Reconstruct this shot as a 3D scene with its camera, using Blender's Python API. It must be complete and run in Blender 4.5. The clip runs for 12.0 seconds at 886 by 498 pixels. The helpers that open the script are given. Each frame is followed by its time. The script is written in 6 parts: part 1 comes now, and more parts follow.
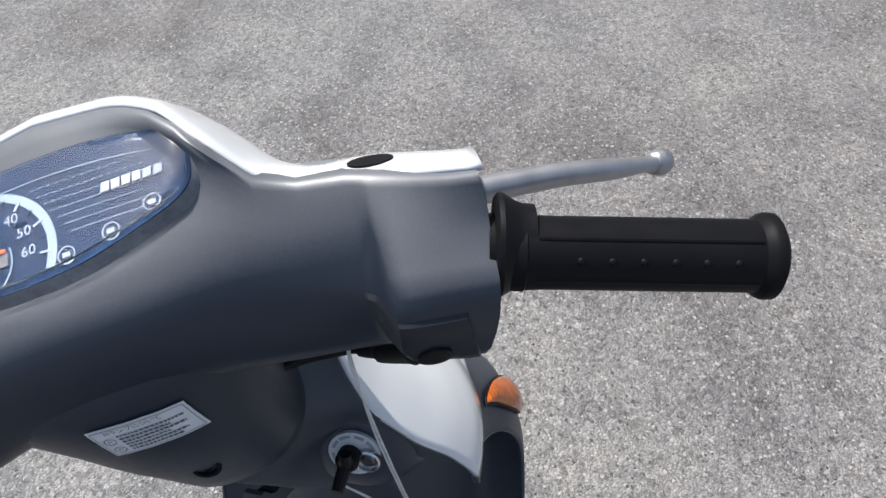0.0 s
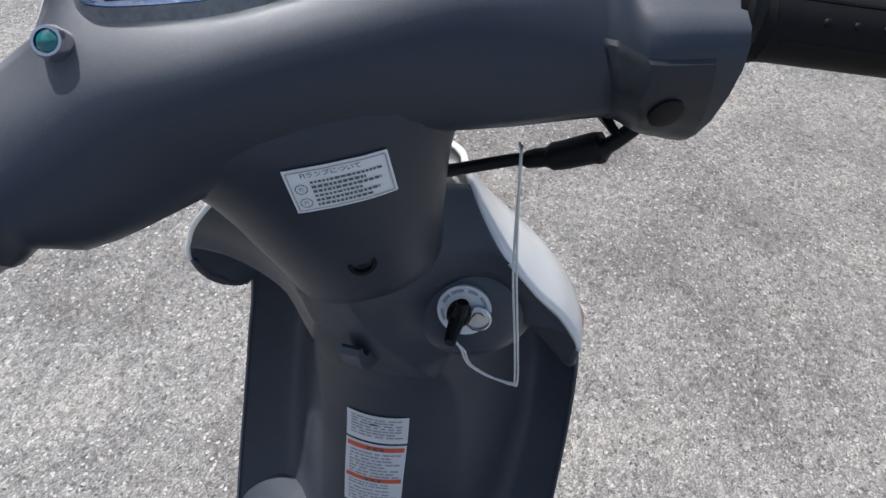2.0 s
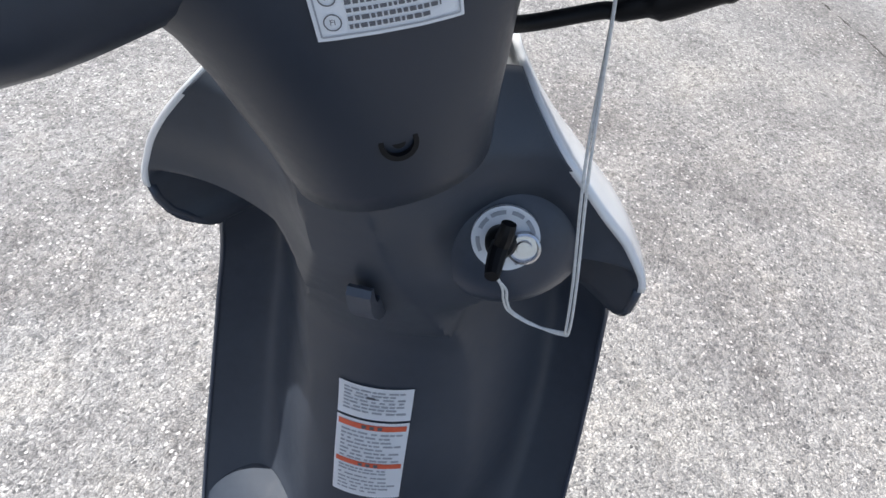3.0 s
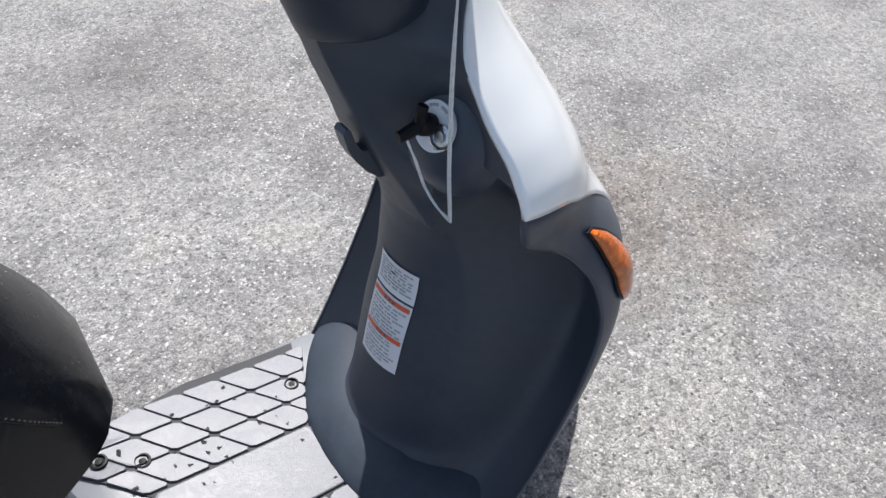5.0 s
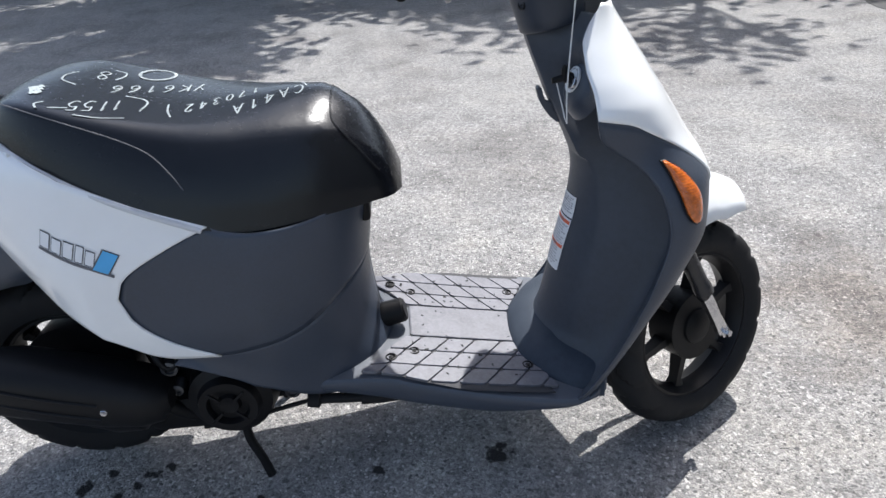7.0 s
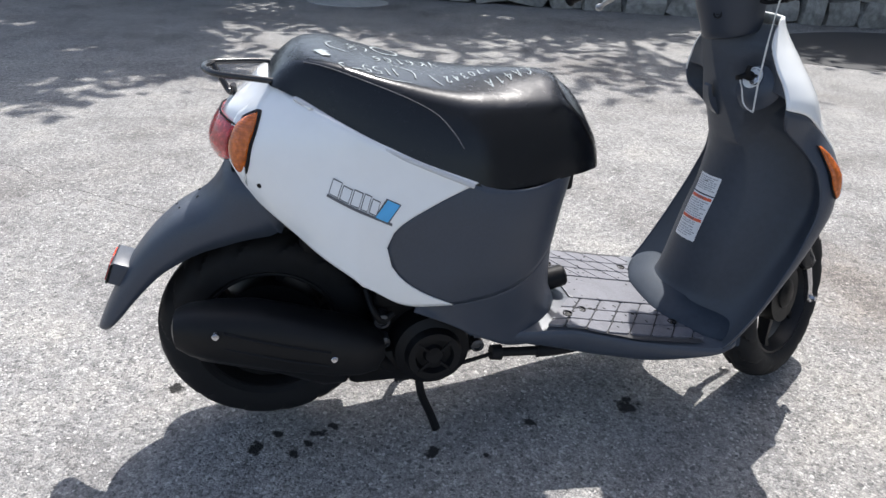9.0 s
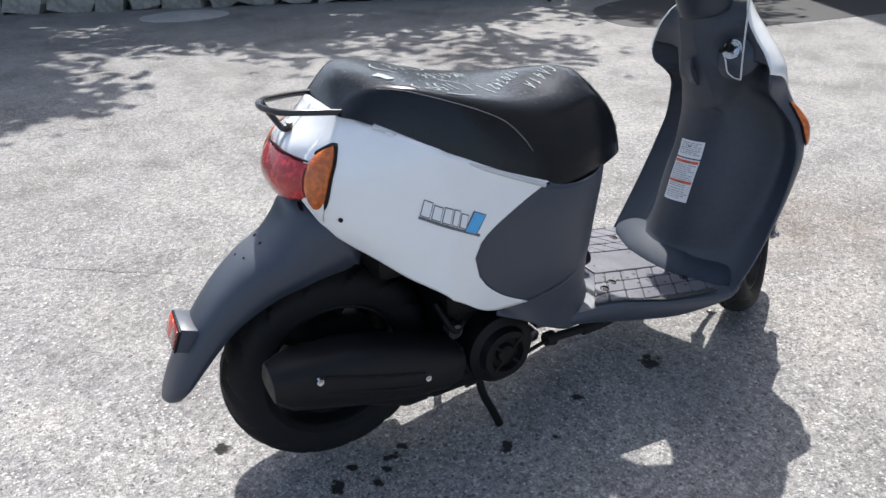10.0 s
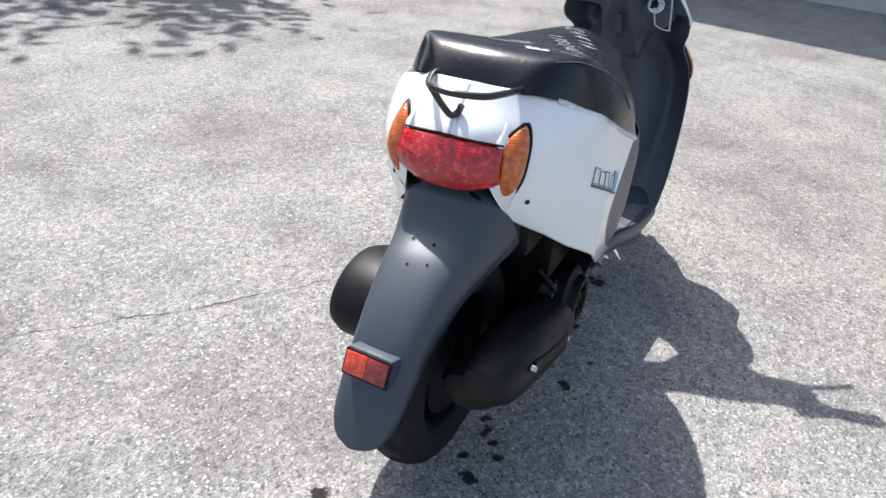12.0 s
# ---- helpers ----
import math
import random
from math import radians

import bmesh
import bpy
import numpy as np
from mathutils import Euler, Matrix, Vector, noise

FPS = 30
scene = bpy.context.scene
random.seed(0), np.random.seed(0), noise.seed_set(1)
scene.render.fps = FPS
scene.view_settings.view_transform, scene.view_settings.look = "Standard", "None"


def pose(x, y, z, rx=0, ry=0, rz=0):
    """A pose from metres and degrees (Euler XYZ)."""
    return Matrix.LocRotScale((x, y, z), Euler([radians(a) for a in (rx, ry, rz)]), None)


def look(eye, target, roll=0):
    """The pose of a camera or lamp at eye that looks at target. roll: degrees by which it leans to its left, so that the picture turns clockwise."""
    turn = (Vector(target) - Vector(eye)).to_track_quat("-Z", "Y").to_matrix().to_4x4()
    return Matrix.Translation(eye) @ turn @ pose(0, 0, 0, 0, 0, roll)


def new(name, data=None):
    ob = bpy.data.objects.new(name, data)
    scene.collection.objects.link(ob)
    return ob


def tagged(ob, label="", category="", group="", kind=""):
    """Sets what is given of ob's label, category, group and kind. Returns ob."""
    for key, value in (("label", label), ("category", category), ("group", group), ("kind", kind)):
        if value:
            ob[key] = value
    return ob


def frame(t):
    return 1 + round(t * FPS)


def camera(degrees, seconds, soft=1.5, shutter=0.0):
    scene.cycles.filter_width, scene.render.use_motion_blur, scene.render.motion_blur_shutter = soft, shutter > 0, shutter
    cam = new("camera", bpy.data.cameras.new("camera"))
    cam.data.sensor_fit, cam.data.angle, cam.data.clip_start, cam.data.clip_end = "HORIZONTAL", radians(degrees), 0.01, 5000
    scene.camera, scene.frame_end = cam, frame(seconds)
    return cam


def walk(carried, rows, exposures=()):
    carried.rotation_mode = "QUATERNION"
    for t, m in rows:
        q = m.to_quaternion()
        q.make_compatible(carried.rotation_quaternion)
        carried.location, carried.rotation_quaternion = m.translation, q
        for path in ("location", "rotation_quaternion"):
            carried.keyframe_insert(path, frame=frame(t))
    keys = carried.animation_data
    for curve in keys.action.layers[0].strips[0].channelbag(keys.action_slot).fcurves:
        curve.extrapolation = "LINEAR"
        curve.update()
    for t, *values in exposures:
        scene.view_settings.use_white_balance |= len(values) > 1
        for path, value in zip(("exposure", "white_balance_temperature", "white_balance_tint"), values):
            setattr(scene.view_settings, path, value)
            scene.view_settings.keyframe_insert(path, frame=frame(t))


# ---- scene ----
cam = camera(67.9, 12.0)
PATH = [
    (0, (0.692, -0.214, 1.143), (1.98, 0.187, -0.333), -5.2),
    (0.5, (0.688, -0.214, 1.137), (1.986, 0.165, -0.337), -3.7),
    (1, (0.677, -0.2, 1.131), (1.989, 0.173, -0.331), -2.1),
    (1.5, (0.634, -0.157, 1.111), (1.989, 0.212, -0.313), 0.6),
    (2, (0.584, -0.12, 1.054), (1.967, 0.167, -0.362), 4.0),
    (2.5, (0.586, -0.087, 0.985), (1.966, 0.177, -0.438), 6.3),
    (3, (0.611, -0.076, 0.949), (2.016, 0.092, -0.465), 7.3),
    (3.5, (0.611, -0.076, 0.94), (1.968, 0.129, -0.514), 7.1),
    (3.7, (0.622, -0.081, 0.93), (1.913, 0.221, -0.567), 5.2),
    (5.3, (0.624, -0.484, 0.981), (1.419, 0.784, -0.347), 3.7),
    (5.5, (0.637, -0.543, 0.992), (1.303, 0.815, -0.317), 1.9),
    (6, (0.693, -0.702, 0.992), (0.994, 0.825, -0.265), -0.3),
    (6.5, (0.688, -0.84, 0.973), (0.818, 0.812, -0.146), 1.0),
    (7, (0.63, -0.996, 0.968), (0.715, 0.738, -0.024), -3.3),
    (7.5, (0.533, -1.053, 0.939), (0.615, 0.707, -0.008), -1.6),
    (7.7, (0.484, -1.054, 0.926), (0.602, 0.714, -0.001), -0.4),
    (9.3, (-0.049, -1.089, 0.944), (0.51, 0.593, 0.017), 1.0),
    (9.5, (-0.125, -1.049, 0.945), (0.521, 0.61, 0.034), -1.4),
    (10, (-0.268, -0.967, 0.966), (0.581, 0.585, 0.033), -0.7),
    (10.5, (-0.442, -0.886, 0.962), (0.644, 0.446, -0.062), -0.2),
    (11, (-0.575, -0.762, 0.974), (0.658, 0.413, -0.074), 0.4),
    (11.5, (-0.683, -0.561, 0.96), (0.686, 0.393, -0.142), 1.5),
    (12, (-0.795, -0.383, 0.967), (0.752, 0.366, -0.055), 4.5),
]
walk(cam, [(t, look(eye, target, roll)) for t, eye, target, roll in PATH], [(0, 0.08, 6260, 10), (1.0, 0.07, 6260, 10), (1.5, 0.05, 6260, 10), (2, 0.23, 6260, 10), (2.5, 0.5, 6260, 10), (3.5, 0.81, 6260, 10), (5.5, 0.38, 6260, 10), (6, 0.35, 6260, 10), (7.0, 0.64, 6260, 10), (7.5, 0.68, 6260, 10), (9.5, 0.7, 6400, 10), (10.5, 0.7, 6400, 10), (11.5, 0.8, 6400, 10), (12, 0.76, 6400, 10)])

from mathutils.bvhtree import BVHTree

# ---- world and light ----
SUN_AZ, SUN_EL = 35.0, 57.0
world = bpy.data.worlds.new("world")
scene.world = world
world.use_nodes = True
sky = world.node_tree.nodes.new("ShaderNodeTexSky")
sky.sky_type, sky.sun_disc = "NISHITA", False
sky.sun_elevation, sky.sun_rotation = radians(SUN_EL), radians(SUN_AZ)
back = world.node_tree.nodes["Background"]
back.inputs["Strength"].default_value = 0.15
haze = world.node_tree.nodes.new("ShaderNodeHueSaturation")
haze.inputs["Saturation"].default_value = 0.85
world.node_tree.links.new(sky.outputs[0], haze.inputs["Color"])
world.node_tree.links.new(haze.outputs[0], back.inputs["Color"])
sky.dust_density = 2.5
sun_data = bpy.data.lights.new("sun", "SUN")
sun_data.energy, sun_data.angle, sun_data.color = 5.0, radians(0.55), (1.0, 0.965, 0.92)
sun = new("sun", sun_data)
to_sun = Vector((math.sin(radians(SUN_AZ)) * math.cos(radians(SUN_EL)), math.cos(radians(SUN_AZ)) * math.cos(radians(SUN_EL)), math.sin(radians(SUN_EL))))
sun.matrix_world = Matrix.Translation((0, 0, 12)) @ to_sun.to_track_quat("Z", "Y").to_matrix().to_4x4()


# ---- materials ----
def node(mat, kind, **inputs):
    n = mat.node_tree.nodes.new(kind)
    for key, value in inputs.items():
        n.inputs[key.replace("_", " ")].default_value = value
    return n


def link(mat, a, b):
    mat.node_tree.links.new(a, b)


def ramp(mat, source, stops):
    r = mat.node_tree.nodes.new("ShaderNodeValToRGB")
    e = r.color_ramp.elements
    while len(e) < len(stops):
        e.new(0.5)
    for k, (at, col) in enumerate(stops):
        e[k].position, e[k].color = at, (*col, 1)
    link(mat, source, r.inputs[0])
    return r.outputs[0]


def surface(name, colour, dark=None, rough=0.5, metal=0.0, scale=40.0, bump=0.0, bump_scale=400.0, spread=0.12, coat=0.0, stain=4.0, specular=0.5):
    """A painted or moulded surface: two scales of variation in colour and roughness, and a fine grain."""
    m = bpy.data.materials.new(name)
    m.use_nodes = True
    b = m.node_tree.nodes["Principled BSDF"]
    b.inputs["Metallic"].default_value = metal
    b.inputs["Coat Weight"].default_value = coat
    b.inputs["Coat Roughness"].default_value = 0.06
    b.inputs["Specular IOR Level"].default_value = specular
    dark = dark or tuple(c * (1 - spread) for c in colour)
    at = node(m, "ShaderNodeTexCoord").outputs["Object"]
    big = node(m, "ShaderNodeTexNoise", Scale=stain, Detail=5.0, Roughness=0.6)
    fine = node(m, "ShaderNodeTexNoise", Scale=scale, Detail=4.0, Roughness=0.6)
    link(m, at, big.inputs["Vector"]), link(m, at, fine.inputs["Vector"])
    mix = node(m, "ShaderNodeMath")
    mix.operation = "ADD"
    link(m, big.outputs["Fac"], mix.inputs[0]), link(m, fine.outputs["Fac"], mix.inputs[1])
    half = node(m, "ShaderNodeMath")
    half.operation, half.inputs[1].default_value = "MULTIPLY", 0.5
    link(m, mix.outputs[0], half.inputs[0])
    link(m, ramp(m, half.outputs[0], [(0.38, dark), (0.62, colour)]), b.inputs["Base Color"])
    r = node(m, "ShaderNodeMapRange", From_Min=0.35, From_Max=0.65, To_Min=rough * 0.85, To_Max=min(1.0, rough * 1.15))
    link(m, half.outputs[0], r.inputs["Value"])
    link(m, r.outputs[0], b.inputs["Roughness"])
    if bump:
        g = node(m, "ShaderNodeTexNoise", Scale=bump_scale, Detail=2.0)
        link(m, at, g.inputs["Vector"])
        n = node(m, "ShaderNodeBump", Strength=bump, Distance=0.001)
        link(m, g.outputs["Fac"], n.inputs["Height"])
        link(m, n.outputs["Normal"], b.inputs["Normal"])
    return m


def lens_material(name, colour, rough=0.08, glint=1.15):
    """Ribbed tinted plastic of a lamp."""
    m = bpy.data.materials.new(name)
    m.use_nodes = True
    b = m.node_tree.nodes["Principled BSDF"]
    b.inputs["Base Color"].default_value = (*colour, 1)
    b.inputs["Roughness"].default_value = rough
    b.inputs["Transmission Weight"].default_value = 0.15
    b.inputs["Coat Weight"].default_value = 0.6
    at = node(m, "ShaderNodeTexCoord").outputs["Object"]
    w = node(m, "ShaderNodeTexWave", Scale=90.0, Distortion=0.4)
    w.bands_direction = "Z"
    link(m, at, w.inputs["Vector"])
    # Inner sparkle of the lens put into the colour as dark and bright flecks.
    f = node(m, "ShaderNodeTexNoise", Scale=120.0, Detail=5.0)
    link(m, at, f.inputs["Vector"])
    link(m, ramp(m, f.outputs["Fac"], [(0.36, tuple(c * 0.68 for c in colour)), (0.55, colour), (0.66, tuple(min(1, c * glint + 0.06 * (glint - 1)) for c in colour))]), b.inputs["Base Color"])
    n = node(m, "ShaderNodeBump", Strength=0.35, Distance=0.001)
    link(m, w.outputs["Fac"], n.inputs["Height"])
    link(m, n.outputs["Normal"], b.inputs["Normal"])
    return m


GREY = surface("grey_plastic", (0.038, 0.049, 0.071), rough=0.40, scale=260, bump=0.12, bump_scale=2200, spread=0.18, stain=7, specular=0.5)
DECK = surface("floor_plastic", (0.145, 0.146, 0.168), dark=(0.092, 0.093, 0.107), rough=0.45, scale=140, bump=0.3, bump_scale=700, stain=26)
GROOVE = surface("dirty_groove", (0.05, 0.05, 0.055), dark=(0.03, 0.03, 0.033), rough=0.8, scale=140, stain=26)
WHITE = surface("white_paint", (0.79, 0.80, 0.80), rough=0.22, scale=30, spread=0.03, coat=0.6)
SHIELD = surface("dusty_grey_plastic", (0.041, 0.050, 0.067), dark=(0.029, 0.037, 0.052), rough=0.48, scale=90, bump=0.12, bump_scale=2200, stain=9, specular=0.4)
SCUFFED = surface("scuffed_grey_plastic", (0.040, 0.050, 0.066), dark=(0.028, 0.036, 0.050), rough=0.62, scale=90, bump=0.15, bump_scale=1200, stain=14, specular=0.25)
LEATHER = surface("black_leather", (0.0034, 0.0041, 0.0062), rough=0.25, scale=120, bump=0.07, bump_scale=500, spread=0.4, specular=0.4)
RUBBER = surface("black_rubber", (0.016, 0.016, 0.017), rough=0.7, scale=90, bump=0.3, bump_scale=500, spread=0.35, stain=14, specular=0.2)
GRIP_RUBBER = surface("grip_rubber", (0.010, 0.010, 0.011), rough=0.5, scale=90, bump=0.06, bump_scale=900, spread=0.3, specular=0.1)
BLACK = surface("black_plastic", (0.007, 0.007, 0.008), rough=0.5, scale=70, bump=0.2, bump_scale=500, spread=0.3, specular=0.2)
ENGINE = surface("black_engine_metal", (0.009, 0.009, 0.010), dark=(0.006, 0.006, 0.006), rough=0.5, scale=45, bump=0.3, bump_scale=250, metal=0.2, specular=0.2)
RIM = surface("black_painted_rim", (0.010, 0.010, 0.011), rough=0.4, scale=40, spread=0.3, specular=0.2)
MUFFLER = surface("matt_black_cover", (0.010, 0.010, 0.011), rough=0.5, scale=80, bump=0.2, bump_scale=500, spread=0.25, specular=0.2)
STEEL = surface("bright_steel", (0.62, 0.62, 0.64), rough=0.22, metal=1.0, scale=60, spread=0.25)
WORN = surface("worn_metal", (0.10, 0.10, 0.105), rough=0.45, metal=0.5, scale=80, spread=0.4)
ALLOY = surface("cast_alloy", (0.42, 0.42, 0.43), rough=0.42, metal=0.7, scale=80, spread=0.25)
BLACK_TUBE = surface("black_enamel_tube", (0.02, 0.02, 0.022), rough=0.25, scale=60, spread=0.2)
SWITCH = surface("switch_plastic", (0.020, 0.024, 0.031), rough=0.45, scale=200, spread=0.2, stain=9, specular=0.35)
BEZEL = surface("bleached_bezel", (0.19, 0.20, 0.22), dark=(0.10, 0.106, 0.12), rough=0.45, scale=220, bump=0.1, bump_scale=1500, stain=60)
AMBER = lens_material("amber_lens", (0.60, 0.130, 0.009))
RED = lens_material("red_lens", (0.50, 0.012, 0.014), glint=1.5)
REFLEX_RED = lens_material("reflex_red", (0.26, 0.012, 0.014), 0.2)
REFLEX_ORANGE = lens_material("reflex_orange", (0.95, 0.07, 0.02), 0.2)
STICKER = surface("white_sticker", (0.74, 0.75, 0.76), rough=0.45, scale=50, spread=0.06)
PRINT = surface("grey_print", (0.12, 0.12, 0.13), rough=0.6)
PRINT_PALE = surface("pale_print", (0.36, 0.37, 0.39), rough=0.6)
RED_PRINT = surface("red_print", (0.72, 0.12, 0.05), rough=0.5)
BLUE_PRINT = surface("blue_print", (0.08, 0.40, 0.75), rough=0.35)
SILVER_PRINT = surface("silver_print", (0.55, 0.56, 0.58), rough=0.35)
DIAL = surface("blue_dial", (0.010, 0.029, 0.072), rough=0.6, scale=40, spread=0.3, specular=0.05)
DIAL_PALE = surface("pale_dial_ring", (0.28, 0.35, 0.43), rough=0.5, specular=0.1)
DIAL_WHITE = surface("dial_print", (0.40, 0.45, 0.52), rough=0.5, specular=0.1)
NEEDLE = surface("orange_needle", (0.9, 0.1, 0.02), rough=0.4)
CHALK = surface("chalk", (0.40, 0.45, 0.46), dark=(0.06, 0.07, 0.07), rough=0.9, scale=500, spread=0.5)
STRING = surface("white_string", (0.72, 0.71, 0.68), rough=0.9, scale=400, spread=0.3)
JEWEL = lens_material("green_jewel", (0.006, 0.16, 0.17), 0.05)


def glass(name):
    m = bpy.data.materials.new(name)
    m.use_nodes = True
    b = m.node_tree.nodes["Principled BSDF"]
    b.inputs["Transmission Weight"].default_value = 1.0
    b.inputs["IOR"].default_value = 1.42
    b.inputs["Base Color"].default_value = (0.97, 0.98, 1, 1)
    at = node(m, "ShaderNodeTexCoord").outputs["Object"]
    f = node(m, "ShaderNodeTexNoise", Scale=60.0, Detail=5.0)
    link(m, at, f.inputs["Vector"])
    r = node(m, "ShaderNodeMapRange", From_Min=0.4, From_Max=0.7, To_Min=0.04, To_Max=0.10)
    link(m, f.outputs["Fac"], r.inputs["Value"])
    link(m, r.outputs[0], b.inputs["Roughness"])
    return m


GLASS = glass("scuffed_clear_plastic")



def weathered_and_lit(m, colour, low, high, grain=0.17):
    """Paler upward faces: light from above put into the colour, with fading and dust."""
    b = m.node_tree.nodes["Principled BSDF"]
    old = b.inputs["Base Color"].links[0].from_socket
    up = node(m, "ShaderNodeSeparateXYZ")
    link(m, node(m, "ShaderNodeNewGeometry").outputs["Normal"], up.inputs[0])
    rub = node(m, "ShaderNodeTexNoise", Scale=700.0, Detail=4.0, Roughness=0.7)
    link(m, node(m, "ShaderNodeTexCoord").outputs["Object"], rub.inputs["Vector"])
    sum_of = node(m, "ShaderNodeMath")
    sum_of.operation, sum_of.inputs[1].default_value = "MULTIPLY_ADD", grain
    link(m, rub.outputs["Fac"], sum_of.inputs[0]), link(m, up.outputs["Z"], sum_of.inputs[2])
    up_facing = node(m, "ShaderNodeMapRange", From_Min=low, From_Max=high, To_Min=0.0, To_Max=1.0)
    link(m, sum_of.outputs[0], up_facing.inputs["Value"])
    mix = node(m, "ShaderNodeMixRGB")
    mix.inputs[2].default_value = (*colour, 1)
    link(m, up_facing.outputs[0], mix.inputs[0]), link(m, old, mix.inputs[1])
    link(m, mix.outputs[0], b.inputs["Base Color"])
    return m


# Sunlit tops of the handlebar cover put into its colour, along with bleaching.
BLEACHED_LIT = weathered_and_lit(surface("bleached_lit_plastic", (0.022, 0.029, 0.043), rough=0.40, scale=260, bump=0.06, bump_scale=2200, spread=0.12, stain=7, specular=0.45), (0.15, 0.157, 0.168), 0.70, 1.02, 0.08)
# Sky sheen on the seat's top put into the leather's colour.
weathered_and_lit(LEATHER, (0.014, 0.017, 0.023), 0.72, 1.1)
# Dust, and light on upward faces, put into the leg shield's colour.
weathered_and_lit(SHIELD, (0.100, 0.110, 0.124), 0.28, 1.0)
# Brightness of the sunlit mudguard top put into the grey plastic's colour.
weathered_and_lit(GREY, (0.092, 0.100, 0.116), 0.55, 1.12)
creases = node(LEATHER, "ShaderNodeTexNoise", Scale=38.0, Detail=3.0, Roughness=0.6, Distortion=1.2)
link(LEATHER, node(LEATHER, "ShaderNodeTexCoord").outputs["Object"], creases.inputs["Vector"])
crease_bump = node(LEATHER, "ShaderNodeBump", Strength=0.14, Distance=0.003)
seat_shader = LEATHER.node_tree.nodes["Principled BSDF"]
link(LEATHER, creases.outputs["Fac"], crease_bump.inputs["Height"])
link(LEATHER, seat_shader.inputs["Normal"].links[0].from_socket, crease_bump.inputs["Normal"])
link(LEATHER, crease_bump.outputs["Normal"], seat_shader.inputs["Normal"])


STAINS = [(0.759, -0.105, 0.030), (0.312, -0.167, 0.017), (0.527, -0.118, 0.015), (-0.02, -0.097, 0.02), (0.10, -0.075, 0.018), (0.05, -0.12, 0.014), (-0.19, 0.11, 0.02), (0.075, -0.10, 0.012), (0.13, -0.06, 0.014), (0.02, -0.065, 0.012), (0.41, -0.19, 0.012)]


def asphalt_material():
    m = bpy.data.materials.new("worn_asphalt")
    m.use_nodes = True
    b = m.node_tree.nodes["Principled BSDF"]
    at = node(m, "ShaderNodeTexCoord").outputs["Object"]
    warp = node(m, "ShaderNodeTexNoise", Scale=60.0, Detail=2.0)
    link(m, at, warp.inputs["Vector"])
    bent = node(m, "ShaderNodeMixRGB", Fac=0.012)
    bent.blend_type = "ADD"
    link(m, at, bent.inputs[1]), link(m, warp.outputs["Color"], bent.inputs[2])
    stones = node(m, "ShaderNodeTexVoronoi", Scale=205.0, Randomness=1.0)
    small = node(m, "ShaderNodeTexVoronoi", Scale=480.0, Randomness=1.0)
    for v in (stones, small):
        link(m, bent.outputs[0], v.inputs["Vector"])
    sep = node(m, "ShaderNodeSeparateColor")
    link(m, stones.outputs["Color"], sep.inputs[0])
    tint = ramp(m, sep.outputs[0], [(0.0, (0.20, 0.198, 0.197)), (0.25, (0.285, 0.281, 0.278)), (0.6, (0.335, 0.33, 0.324)), (0.9, (0.385, 0.378, 0.368)), (0.98, (0.47, 0.46, 0.445))])
    pits = ramp(m, small.outputs["Distance"], [(0.25, (1.06, 1.06, 1.06)), (0.72, (0.56, 0.56, 0.56))])
    grain = node(m, "ShaderNodeMixRGB", Fac=0.85)
    grain.blend_type = "MULTIPLY"
    link(m, tint, grain.inputs[1]), link(m, pits, grain.inputs[2])
    mott = node(m, "ShaderNodeTexNoise", Scale=1.1, Detail=7.0, Roughness=0.62)
    link(m, at, mott.inputs["Vector"])
    patch_tone = ramp(m, mott.outputs["Fac"], [(0.32, (0.7, 0.68, 0.67)), (0.5, (0.98, 0.98, 0.98)), (0.68, (1.12, 1.12, 1.1))])
    toned = node(m, "ShaderNodeMixRGB", Fac=1.0)
    toned.blend_type = "MULTIPLY"
    link(m, grain.outputs[0], toned.inputs[1]), link(m, patch_tone, toned.inputs[2])
    mid = node(m, "ShaderNodeTexNoise", Scale=16.0, Detail=6.0, Roughness=0.7)
    link(m, at, mid.inputs["Vector"])
    blots = ramp(m, mid.outputs["Fac"], [(0.3, (0.62, 0.61, 0.6)), (0.45, (1, 1, 1))])
    toned2 = node(m, "ShaderNodeMixRGB", Fac=0.7)
    toned2.blend_type = "MULTIPLY"
    link(m, toned.outputs[0], toned2.inputs[1]), link(m, blots, toned2.inputs[2])
    lump = node(m, "ShaderNodeTexNoise", Scale=42.0, Detail=5.0, Roughness=0.75)
    link(m, at, lump.inputs["Vector"])
    lumps = ramp(m, lump.outputs["Fac"], [(0.34, (0.66, 0.65, 0.65)), (0.5, (1, 1, 1)), (0.66, (1.16, 1.16, 1.15))])
    toned3 = node(m, "ShaderNodeMixRGB", Fac=0.9)
    toned3.blend_type = "MULTIPLY"
    link(m, toned2.outputs[0], toned3.inputs[1]), link(m, lumps, toned3.inputs[2])
    toned2 = toned3
    pebble = node(m, "ShaderNodeTexVoronoi", Scale=78.0, Randomness=1.0)
    rims = node(m, "ShaderNodeTexVoronoi", Scale=78.0, Randomness=1.0)
    rims.feature = "DISTANCE_TO_EDGE"
    for v in (pebble, rims):
        link(m, bent.outputs[0], v.inputs["Vector"])
    shade_of = node(m, "ShaderNodeSeparateColor")
    link(m, pebble.outputs["Color"], shade_of.inputs[0])
